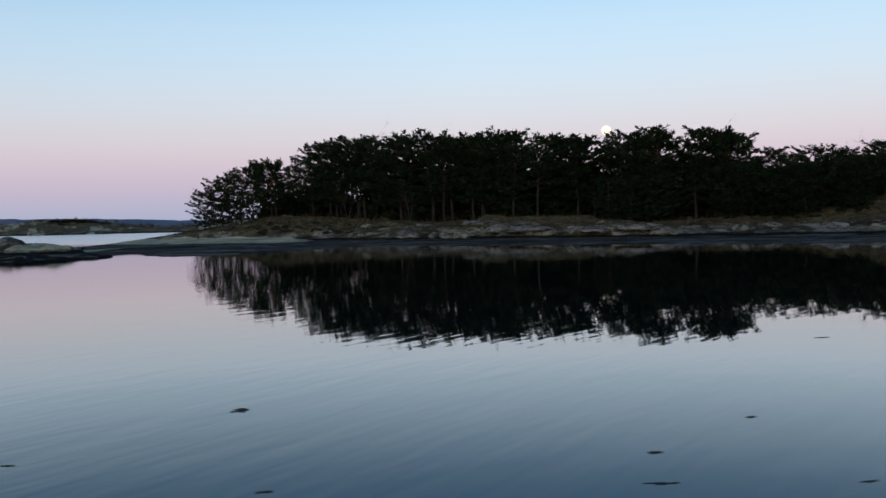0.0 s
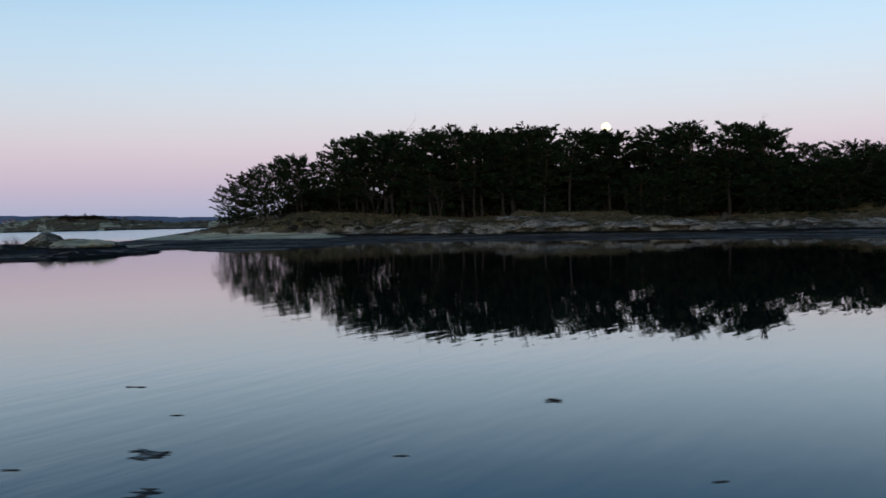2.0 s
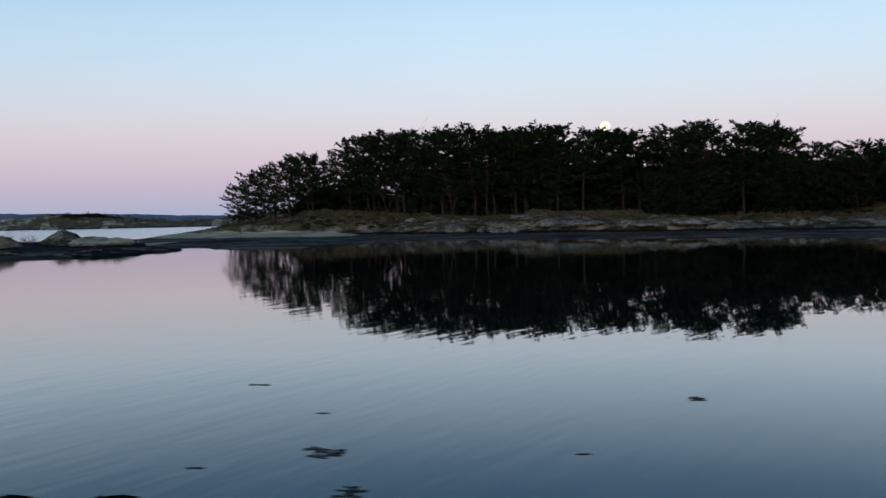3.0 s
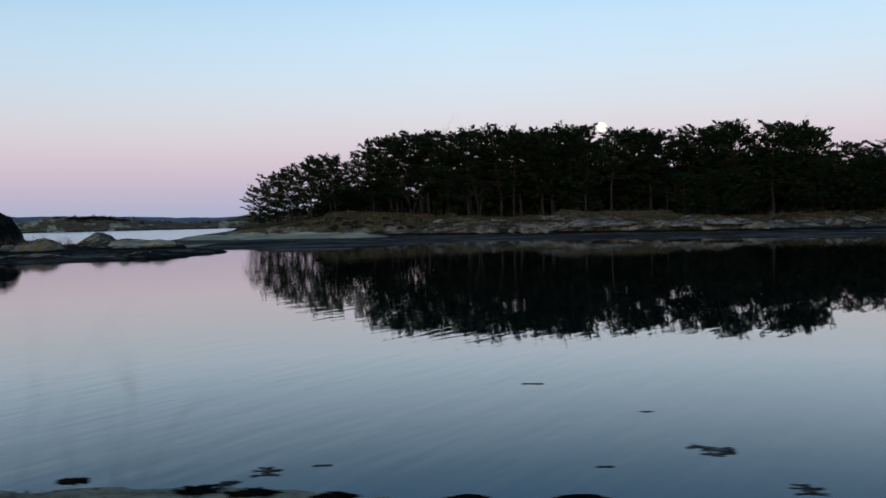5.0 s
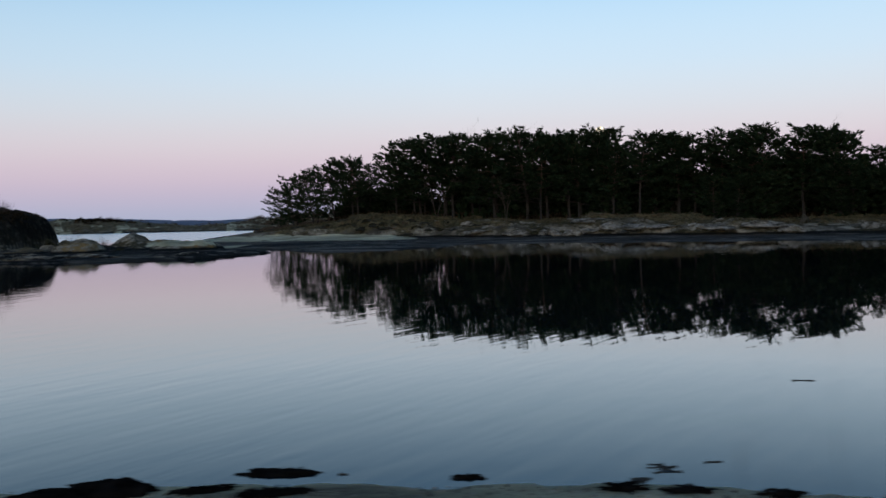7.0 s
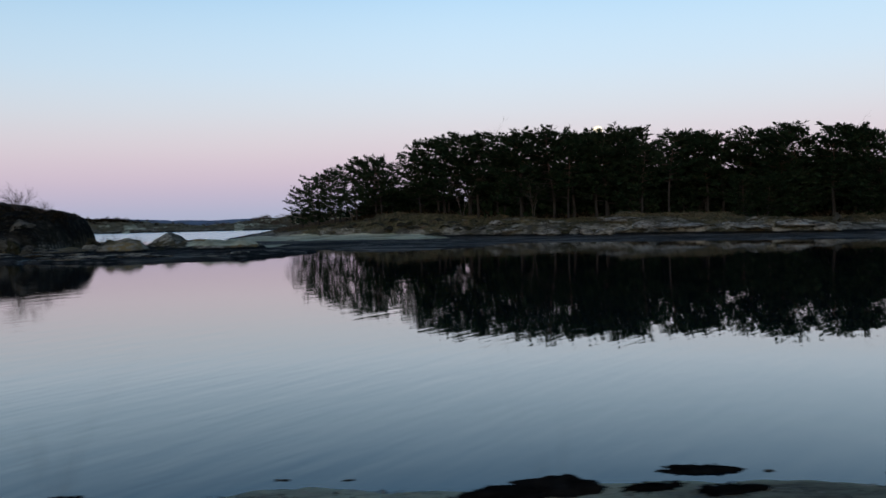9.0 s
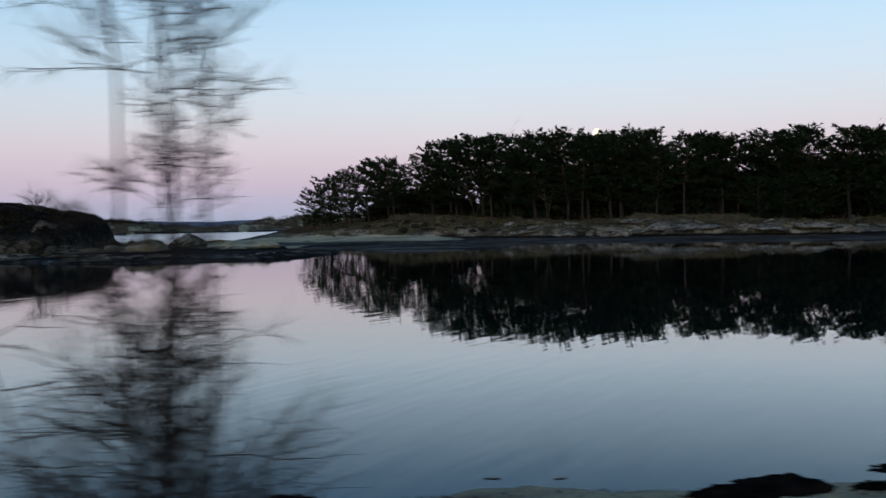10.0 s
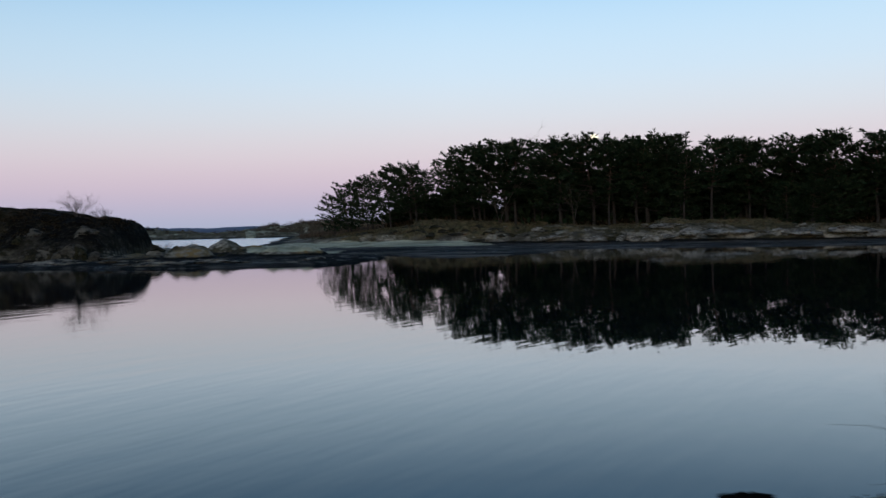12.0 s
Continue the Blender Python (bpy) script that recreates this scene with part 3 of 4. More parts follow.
def build_pine(seed, high, reach, crown_from, lean, dense=1.0):
    """A wind-shaped pine: an Empty at its foot with a trunk and a crown of flat, layered sprays."""
    r = random.Random(seed)
    wood, leaf = Builder(), Builder()
    n = 9
    bend = Vector((lean + r.uniform(-0.4, 0.4), r.uniform(-0.5, 0.5), 0))
    wave, turn = r.uniform(0.03, 0.10), r.uniform(0, 6.3)
    line = [Vector((0, 0, -0.4))] + [Vector((bend.x * (i / n) ** 1.7 + wave * math.sin(i * 0.9 + turn), bend.y * (i / n) ** 1.7 + wave * math.cos(i * 0.8 + turn), high * 0.95 * i / n)) for i in range(1, n + 1)]
    girth = high * 0.0125 + 0.02
    wood.tube(line, [girth * (1.15 if i == 0 else 1 - 0.88 * i / n) + 0.012 for i in range(n + 1)], 8)

    def trunk_at(h):
        g = max(0, min(n - 1e-6, h / (high * 0.95) * n))
        i = int(g)
        return line[i].lerp(line[i + 1], g - i)

    def shoot(at, way, size):
        """One brush of needles: slim blades that fan out along the twig's end."""
        for _ in range(7):
            d = (way + Vector((r.gauss(0, 0.5), r.gauss(0, 0.5), r.gauss(0.1, 0.4)))).normalized()
            leaf.spike(at + d * r.uniform(-0.08, 0.05), d * size * r.uniform(0.6, 1.35), size * r.uniform(0.19, 0.33))

    def spray(root, out, length, rise, girth2, sparse):
        """A limb with side twigs in one flat layer, its tip turned up."""
        pts = [root]
        for s in range(1, 5):
            f = s / 4
            sag = rise * f - 0.22 * f + 0.30 * f ** 2.2
            pts.append(root + out * length * f + Vector((-0.10 * length * f * f + r.gauss(0, 0.05), r.gauss(0, 0.06), length * sag + r.gauss(0, 0.04))))
        wood.tube(pts, [girth2 * (1 - 0.8 * s / 4) + 0.008 for s in range(5)], 3)
        across = Vector((-out.y, out.x, 0))
        twigs = max(5, int(length * 4.2))
        for b in range(twigs):
            f = 0.30 + 0.70 * (b + r.random()) / twigs
            i = min(3, int(f * 4))
            base = pts[i].lerp(pts[i + 1], f * 4 - i)
            hand = 1 if b % 2 else -1
            run = (0.46 * length * (1.12 - f) + 0.22) * r.uniform(0.6, 1.2)
            way = (out * 0.75 + across * hand * r.uniform(0.5, 1.1) + Vector((-0.12, 0, r.uniform(0.05, 0.32)))).normalized()
            steps = max(2, int(run / (0.25 / dense)))
            for q in range(steps):
                if r.random() < sparse:
                    continue
                g = (q + 0.4 + r.random() * 0.6) / steps
                at = base + way * run * g + Vector((r.gauss(0, 0.13), r.gauss(0, 0.13), r.gauss(0, 0.07) + 0.10 * g * g))
                if q < steps - 1 or steps < 3:
                    flat = (way + Vector((r.gauss(0, 0.5), r.gauss(0, 0.5), r.gauss(0.1, 0.3)))).normalized()
                    leaf.pad(at - flat * 0.22, flat * r.uniform(0.42, 0.72), r.uniform(0.13, 0.23), r.uniform(-0.9, 0.9))
                shoot(at, way * 0.7 + Vector((-0.1, 0, 0.5)), r.uniform(0.20, 0.34))
        shoot(pts[-1], (pts[-1] - pts[-2]).normalized() + Vector((-0.1, 0, 0.7)), 0.36)

    h = crown_from * high
    while h < 0.93 * high:
        u = (h / high - crown_from) / (0.95 - crown_from)
        prof = 0.72 + 0.42 * math.sin(math.pi * (0.10 + 0.62 * u)) if u < 0.62 else 1.10 - 1.25 * (u - 0.62)
        g0 = r.uniform(0, 6.3)
        for b in range(5):
            if r.random() < 0.14 + 0.12 * (1 - u):
                continue
            g = g0 + b * 1.257 + r.gauss(0, 0.22)
            out = Vector((math.cos(g), math.sin(g), 0))
            length = max(0.5, reach * prof * r.uniform(0.55, 1.15) * (1 + 0.22 * out.x * (1 if lean > 0 else -1)))
            spray(trunk_at(h + r.gauss(0, 0.12)), out, length, r.uniform(-0.05, 0.22) + 0.34 * u * u, 0.055 * (1 - 0.6 * u), 0.10 if u > 0.2 else 0.3)
        h += high * r.uniform(0.050, 0.074)
    for lead in range(6):
        tip = line[-1] + Vector((r.gauss(-0.15, 0.75), r.gauss(0, 0.75), r.uniform(-0.02, 0.055) * high))
        wood.tube([line[-2], tip], [0.03, 0.01], 4)
        for f in range(8):
            at = line[-2].lerp(tip, 0.3 + 0.7 * f / 7)
            for _ in range(2):
                g = r.uniform(0, 6.3)
                side2 = Vector((math.cos(g), math.sin(g), 0.6))
                shoot(at + side2 * r.uniform(0, 0.42) * (1 - f / 9), side2 * 0.45 + Vector((-0.1, 0, 0.7)), 0.34 - 0.012 * f)
    for _ in range(9):
        h = high * r.uniform(0.12, max(0.2, crown_from + 0.12))
        g = r.uniform(0, 2 * math.pi)
        a = trunk_at(h)
        b2 = a + Vector((math.cos(g), math.sin(g), r.uniform(-0.25, 0.3))) * r.uniform(0.6, 1.9)
        wood.tube([a, a.lerp(b2, 0.5) + Vector((0, 0, 0.1)), b2], [0.03, 0.018, 0.006], 4)
    root = new("pine_tree")
    part("trunk", wood.mesh("pine_trunk", BARK), root, "grey-brown scaly bark, reddish higher up")
    part("crown", leaf.mesh("pine_crown", NEEDLES, False), root)
    return tagged(root, "dark green wind-shaped pine on the rocky island", "pine tree", group="pines on the island")


PINES = {
    "tall": build_pine(11, 10.0, 2.7, 0.22, -0.6),
    "broad": build_pine(23, 9.5, 3.2, 0.22, -0.9),
    "open": build_pine(37, 9.0, 2.6, 0.14, -0.8, 0.8),
    "full": build_pine(41, 10.0, 2.9, 0.10, -0.5, 1.1),
    "low": build_pine(59, 8.0, 2.7, 0.03, -0.4, 1.2),
    "slim": build_pine(67, 10.5, 2.2, 0.32, 0.4),
    "bent": build_pine(83, 9.5, 2.7, 0.18, -1.6, 0.8),
    "bole": build_pine(97, 10.5, 2.4, 0.42, -0.5),
}
PINE_TIP = {kind: max((v.co.copy() for v in tree.children[1].data.vertices), key=lambda p: p.z) for kind, tree in PINES.items()}
pine_used = set()


def plant_pine(kind, x, y, top, turn, wide=1.0):
    """Sets a pine of that kind on the ground so that its tip stands over x, y at height top."""
    tip = PINE_TIP[kind]
    s = (top - hz(x, y)) / tip.z
    off = Matrix.Rotation(radians(turn), 3, "Z") @ Vector((tip.x, tip.y, 0)) * s * wide
    x, y = x - off.x, y - off.y
    foot = hz(x, y) - 0.05
    s = (top - foot) / tip.z
    m = pose(x, y, foot, 0, 0, turn) @ Matrix.Diagonal((s * wide, s * wide, s, 1))
    if kind in pine_used:
        ob = copy_thing(PINES[kind], m)
    else:
        pine_used.add(kind)
        ob = PINES[kind]
    ob.matrix_basis = m
    return ob


# the skyline trees: kind, x, y, tip height
SKYLINE = [
    ("open", -29.9, 121.2, 6.5), ("open", -28.6, 120.3, 6.9), ("bent", -27.3, 120.6, 8.4), ("open", -26.4, 122.0, 8.3), ("open", -25.3, 119.6, 9.0), ("bent", -23.2, 119.5, 9.5), ("open", -22.0, 119.1, 10.3), ("bent", -19.6, 117.1, 9.7),
    ("broad", -18.3, 116.5, 10.3), ("open", -16.3, 117.7, 9.5), ("bent", -14.6, 115.9, 10.6), ("bent", -13.6, 115.2, 12.0), ("tall", -12.0, 115.6, 12.1), ("tall", -9.8, 112.6, 12.6),
    ("broad", -7.8, 111.7, 12.1), ("slim", -5.9, 109.3, 12.1), ("bent", -4.2, 108.1, 11.9), ("tall", -2.4, 105.3, 11.4), ("full", -0.9, 105.0, 11.8), ("broad", 0.8, 103.9, 12.0),
    ("slim", 3.1, 102.9, 11.4), ("bent", 4.8, 103.2, 11.3), ("tall", 6.3, 102.9, 11.7), ("full", 7.8, 101.3, 12.2), ("broad", 9.8, 102.8, 11.6), ("slim", 11.6, 102.2, 11.9),
    ("bent", 13.3, 100.6, 10.7), ("tall", 14.7, 99.1, 10.7), ("tall", 16.7, 100.0, 11.0), ("broad", 17.9, 98.1, 10.5), ("full", 19.6, 97.7, 10.1), ("slim", 21.0, 97.1, 11.1),
    ("full", 22.2, 95.8, 10.6), ("tall", 24.4, 94.9, 11.2), ("broad", 25.5, 92.5, 10.5), ("full", 27.1, 92.7, 11.0), ("slim", 28.4, 91.6, 10.7), ("full", 30.3, 92.6, 10.5),
    ("tall", 31.6, 92.2, 10.2), ("broad", 32.1, 90.2, 9.8), ("full", 33.0, 90.2, 8.7), ("slim", 34.4, 90.6, 7.8), ("full", 37.2, 93.0, 8.2), ("tall", 38.6, 92.3, 8.0),
    ("broad", 40.6, 93.2, 8.8), ("full", 42.1, 92.9, 8.6), ("slim", 44.2, 93.9, 8.7), ("full", 45.9, 94.1, 9.3), ("tall", 47.5, 94.5, 9.4), ("broad", 50.5, 95.6, 9.5),
    ("full", 53.8, 96.3, 9.6), ("slim", 57.6, 97.7, 9.8), ("full", 61.4, 97.9, 9.7),
]
for kind, x, y, top in SKYLINE:
    plant_pine(kind, x, y, top - 0.05, rng.uniform(-50, 50), 1.2 if x > -13 else 1.0)
# bare-stemmed pines at the wood's edge
for x, y, top in ((-9.4, 112.0, 10.8), (-6.9, 110.5, 10.2), (-1.1, 104.0, 10.6), (3.4, 99.5, 10.4), (7.0, 98.5, 10.8), (9.2, 97.5, 10.0), (12.2, 96.0, 10.9), (15.2, 95.0, 10.2), (-4.0, 107.0, 10.0)):
    plant_pine("bole", x, y, top, rng.uniform(0, 360))
# the wood before and behind the skyline
for x in np.arange(-17, 60, 3.5):
    yline = float(np.interp(x, [s[1] for s in SKYLINE], [s[2] for s in SKYLINE]))
    top = float(np.interp(x, [s[1] for s in SKYLINE], [s[3] for s in SKYLINE]))
    for row, (back_by, drop) in enumerate(((-4.5, 3.6), (-2.0, 2.4), (4.5, 1.2), (8.5, 2.6))):
        if row == 0 and x < 15 or row == 1 and x < 5 or row > 1 and -11 < x < -5:
            continue
        kind = rng.choice(["low", "full", "low"] if row != 2 else ["full", "tall", "broad", "slim", "low"])
        plant_pine(kind, x + rng.uniform(-1, 1), yline + back_by + rng.uniform(-1.5, 1.5), top - drop - rng.uniform(0, 1.6), rng.uniform(0, 360), 1.45 if row == 3 else 1.12)

for x, y, top in ((-2.0, 109.0, 7.6), (0.6, 108.0, 7.2), (-3.6, 112.5, 7.8), (3.2, 106.5, 7.0)):
    plant_pine("low", x, y, top, rng.uniform(0, 360), 1.1)

# low pines that reach down the slope at the island's far end
for x, y, top in ((31.5, 86.5, 6.2), (33.6, 86.0, 6.6), (35.4, 85.6, 6.4), (37.4, 85.6, 6.9), (39.2, 85.2, 6.7), (41.0, 85.4, 7.3), (43.0, 85.6, 7.4), (36.4, 88.6, 7.2), (40.2, 88.4, 7.6)):
    plant_pine("low", x, y, top, rng.uniform(0, 360), 1.35)

# ---- bare trees and shrubs ----


def grow(wood, r, start, way, length, girth, depth, droop=0.0, wild=0.5, sides=5, forks=(3, 5), thin=0.5):
    """A bare limb that bends and forks into thinner ones."""
    pts, p, d = [start], start, way.normalized()
    bits = 4 if depth else 2
    for i in range(bits):
        d = (d + Vector((r.gauss(0, 0.12), r.gauss(0, 0.12), r.gauss(0, 0.08) - droop * 0.1))).normalized()
        p = p + d * length / bits
        pts.append(p)
    wood.tube(pts, [girth * (1 - 0.64 * i / bits) for i in range(bits + 1)], sides)
    if depth == 0:
        return
    for _ in range(r.randint(*forks)):
        f = r.uniform(0.25, 1.0)
        i = min(3, int(f * 4))
        q = pts[i].lerp(pts[i + 1], f * 4 - i)
        turn = Vector((r.gauss(0, 1), r.gauss(0, 1), r.gauss(0.2, 0.7))).normalized()
        grow(wood, r, q, (d + turn * wild * 1.4).normalized(), length * r.uniform(0.45, 0.75), girth * thin, depth - 1, droop, wild, 4 if depth > 1 else 3, forks, thin)


def build_bare_tree(name, seed, stems, high, girth, depth, spread, material, label, category, forks=(3, 5), wild=0.5, group=""):
    r = random.Random(seed)
    root = new(name)
    for s in range(stems):
        wood = Builder()
        g = r.uniform(0, 2 * math.pi)
        way = Vector((math.cos(g) * spread, math.sin(g) * spread, 1.0))
        grow(wood, r, Vector((math.cos(g) * 0.06, math.sin(g) * 0.06, -0.08)), way, high * r.uniform(0.62, 0.8), girth * r.uniform(0.6, 1.0), depth, 0.1, wild, 6, forks)
        part("stem", wood.mesh("bare_stem", material), root)
    return tagged(root, label, category, group=group)


def set_down(ob, x, y, turn=0.0, size=1.0, sink=0.03, lift=None):
    ob.matrix_basis = pose(x, y, (hz(x, y) if lift is None else lift) - sink, 0, 0, turn) @ Matrix.Diagonal((size, size, size, 1))
    return ob


# leafless trees among the pines
BARE = build_bare_tree("bare_tree", 5, 2, 10.0, 0.09, 4, 0.14, TWIG, "leafless grey-brown tree among the pines", "bare tree", (3, 4), 0.42, "bare trees in the wood")
set_down(BARE, -6.2, 111.5, 0, 0.86)
for x, y, turn, size in ((-3.4, 110.5, 80, 0.84), (-1.6, 99.8, 130, 0.5), (26.4, 95, 40, 0.78), (28.4, 95, 190, 0.76), (36.8, 84.6, 20, 0.4), (44, 88, 300, 0.5), (48.5, 88, 10, 0.5), (-9.0, 107, 60, 0.55)):
    set_down(copy_thing(BARE, Matrix()), x, y, turn, size)

# ---- boulders and ledges ----


def rock_mesh(name, seed, material, flat=1.0, rough=0.5, sub=3, soft=False, hard=0.95):
    r = random.Random(seed)
    bm = bmesh.new()
    bmesh.ops.create_icosphere(bm, subdivisions=sub, radius=1.0)
    cuts = [(Vector((r.gauss(0, 1), r.gauss(0, 1), r.gauss(0, 0.7))).normalized(), r.uniform(0.4, 0.75)) for _ in range(14)]
    off = Vector((seed * 3.7, seed * 1.3, 0))
    for v in bm.verts:
        p = v.co.copy()
        for nrm, d in cuts:
            over = p.dot(nrm) - d
            if over > 0:
                p -= nrm * over * hard
        p *= 1 + rough * noise.fractal(p * 1.4 + off, 0.9, 2.0, 4) * 0.5
        wide = 1.12 - 0.42 * (max(-0.6, p.z) + 0.6) / 1.6
        v.co = Vector((p.x * wide, p.y * wide, p.z * flat))
    me = bpy.data.meshes.new(name)
    bm.to_mesh(me)
    bm.free()
    me.materials.append(material)
    me.polygons.foreach_set("use_smooth", np.full(len(me.polygons), soft, dtype=bool))
    return me


ROCKS = {
    "grey": [rock_mesh("rock_grey", i, ROCK, 0.8) for i in range(4)],
    "pale": [rock_mesh("rock_pale", 10 + i, ROCK_PALE, 0.8) for i in range(4)],
    "mossy": [rock_mesh("rock_mossy", 50 + i, ROCK_MOSSY, 0.8, 0.7) for i in range(4)],
}
ROCK_LABEL = {"mossy": "dark mossy rock outcrop on the slope", "grey": "weathered grey granite boulder on the shore", "pale": "pale grey granite block on the shore"}


def put_rock(kind, x, y, sx, sy, sz, turn=0.0, name="boulder", up=0.35, group=""):
    """A rock of half-sizes sx, sy, sz that sits partly sunk in the ground."""
    ob = new(name, rng.choice(ROCKS[kind]))
    ob.matrix_basis = pose(x, y, max(hz(x, y), -0.08) + sz * up, 0, 0, turn) @ Matrix.Diagonal((sx, sy, sz, 1))
    return tagged(ob, ROCK_LABEL[kind], "rock", group)


OUTCROPS = [rock_mesh("rock_outcrop", 120 + i, ROCK_PALE, 0.8, 1.0, 3, True) for i in range(5)]


def put_outcrop(mesh, x, y, wide, deep, top, turn):
    """A pale rock of the given half-width and top height, rooted in the bank."""
    co = np.array([v.co for v in mesh.vertices])
    low, span = co.min(0), np.ptp(co, 0)
    foot = hz(x, y) - 0.45
    tall = (max(top, foot + 0.62) - foot) / span[2]
    ob = new("outcrop", mesh)
    ob.matrix_basis = pose(x, y, foot - low[2] * tall, 0, 0, turn) @ Matrix.Diagonal((2 * wide / span[0], 2 * deep / span[1], tall, 1))
    return tagged(ob, "pale grey granite outcrop at the foot of the bank", "rock", "outcrops along the bank")


for i, (x, y, wide, top) in enumerate(((-5.2, 91.0, 1.2, 0.82), (-1.4, 88.5, 1.15, 0.80), (0.8, 87.8, 0.5, 0.86), (2.0, 88.2, 0.75, 0.84), (3.6, 86.6, 0.9, 0.82), (5.0, 86.2, 0.9, 0.80), (6.6, 85.2, 0.95, 1.34), (8.6, 83.2, 1.5, 1.28), (10.6, 82.6, 1.3, 1.15),
                                       (-5.8, 95.8, 0.6, 1.8), (13.5, 80.6, 0.5, 1.14), (15.0, 79.3, 1.15, 1.06), (15.8, 78.5, 0.6, 0.8), (18.3, 77.7, 1.2, 1.38), (20.5, 76.8, 1.0, 1.05), (30.7, 79.4, 0.85, 1.2), (26.6, 75.2, 0.8, 1.1), (34.0, 73.2, 1.0, 1.15), (37.6, 71.0, 1.2, 1.25))):
    put_outcrop(OUTCROPS[i % 5], x, y + 0.5, 1.25 * wide, 0.7 * wide + 0.6, top, rng.choice((0, 180)) + rng.uniform(-12, 12))
put_outcrop(OUTCROPS[1], 5.4, 88.6, 2.6, 1.6, 1.88, 6)
put_rock("mossy", 24.9, 84.8, 0.85, 0.7, 0.8, 50, up=0.3)
put_rock("mossy", 26.4, 85.6, 0.8, 0.5, 0.45, 10)
for x, y, sx, sz, kind in ((-37.6, 66.4, 0.9, 0.55, "mossy"), (-33.6, 69.6, 0.8, 0.4, "mossy"), (-36.6, 69.0, 0.8, 0.4, "mossy")):
    put_rock(kind, x, y, sx, 0.8, sz, rng.uniform(-15, 15), up=0.1, group="rocks under the headland")
for i in range(6):
    x = rng.uniform(-57, -42)
    y = float(np.interp(x, [-62, -48, -43, -38.6], [70.0, 65.0, 62.2, 61.2])) + rng.uniform(1.0, 2.8)
    s2 = rng.uniform(0.5, 0.9)
    put_rock("mossy", x, y, s2 * rng.uniform(1.0, 1.4), s2 * 1.1, s2 * rng.uniform(0.9, 1.3), rng.uniform(-30, 30), up=-0.15, group="outcrops on the headland")
for i in range(14):
    x = rng.uniform(-24, 50)
    y = float(np.interp(x, FOOT[:, 0], FOOT[:, 1])) + rng.uniform(1.2, 6.5)
    s2 = rng.uniform(0.25, 0.6)
    put_rock("mossy" if x < -9 else "pale" if i % 3 else "grey", x, y, s2 * rng.uniform(1.0, 2.2), s2 * rng.uniform(0.8, 1.3), s2 * rng.uniform(0.45, 0.8), rng.uniform(0, 180), up=-0.1, group="rocks along the shore")
for i in range(34):
    x = rng.uniform(-31, -4)
    y = float(np.interp(x, FOOT[:, 0], FOOT[:, 1])) + rng.uniform(0.8, 6.0)
    s2 = rng.uniform(0.3, 0.75)
    put_rock("mossy", x, y, s2 * rng.uniform(1.2, 2.2), s2 * 1.3, s2 * rng.uniform(0.4, 0.65), rng.uniform(-30, 30), up=0.0, group="outcrops on the slope")
BLOCKS = [rock_mesh("granite_block", 90 + i, ROCK_DARK, 0.9, 0.35, 3) for i in range(5)]
for x, out, sx, sz, turn in ((-51.2, 0.2, 1.5, 0.75, 8), (-48.6, 0.0, 1.25, 0.7, -6), (-46.4, 0.1, 1.15, 0.62, 10), (-44.4, 0.5, 0.8, 0.95, -12), (-42.9, 0.9, 1.3, 1.0, 5), (-41.2, 1.8, 1.0, 1.15, -8), (-46.2, 2.6, 1.2, 0.7, 14), (-42.6, 4.2, 1.2, 0.7, 12)):
    y = float(np.interp(x, [-62, -48, -43, -38.6], [70.0, 65.0, 62.2, 61.2])) + out
    ob = new("granite_block", rng.choice(BLOCKS))
    ob.matrix_basis = pose(x, y, hz(x, y) - sz * 0.15, rng.uniform(-6, 6), 0, turn) @ Matrix.Diagonal((sx, 0.8, sz, 1))
    tagged(ob, "dark grey granite block in the headland's face", "rock", "blocks in the headland")
LEDGES = [rock_mesh("ledge", 70 + i, ROCK_SHELF, 0.5, 0.5, 4) for i in range(4)]
for i in range(34):
    x = rng.uniform(-46, -23.5)
    y = float(np.interp(x, [-48, -43, -34, -29, -25, -23], [58.5, 57.4, 52.4, 51.6, 52.6, 56.5])) + rng.uniform(1.0, 8.0)
    if hz(x, y) > 0.45:
        continue
    ob = new("ledge", rng.choice(LEDGES))
    ob.matrix_basis = pose(x, y, hz(x, y) + 0.01, 0, 0, rng.uniform(-12, 12)) @ Matrix.Diagonal((rng.uniform(0.8, 2.4), rng.uniform(0.5, 1.1), rng.uniform(0.18, 0.4), 1))
    tagged(ob, "low wet dark grey ledge on the skerry", "rock ledge", "ledges on the skerry")

# ---- heath tufts, undergrowth and far scrub ----


def build_tufts(name, count, place, size, material, label, category, blades=7, seed=3):
    r = random.Random(seed)
    grass = Builder()
    done = 0
    spots = [place(r) for _ in range(count * 6)]
    zs, hs = height(np.array([q[0] for q in spots]), np.array([q[1] for q in spots]))[:2]
    for (x, y), z, h in zip(spots, zs.tolist(), hs.tolist()):
        if done >= count:
            break
        if z < 0.6 or h < 0.35:
            continue
        done += 1
        s2 = size * r.uniform(0.5, 1.4)
        for _ in range(blades):
            way = Vector((r.gauss(0, 0.8), r.gauss(0, 0.8), r.uniform(0.5, 1.3))).normalized() * s2 * r.uniform(0.6, 1.2)
            grass.blade(Vector((x + r.gauss(0, s2 * 0.5), y + r.gauss(0, s2 * 0.5), z - 0.05)), way, s2 * 0.13, 0.0)
    return tagged(new(name, grass.mesh(name, material, False)), label, category, kind="stuff")


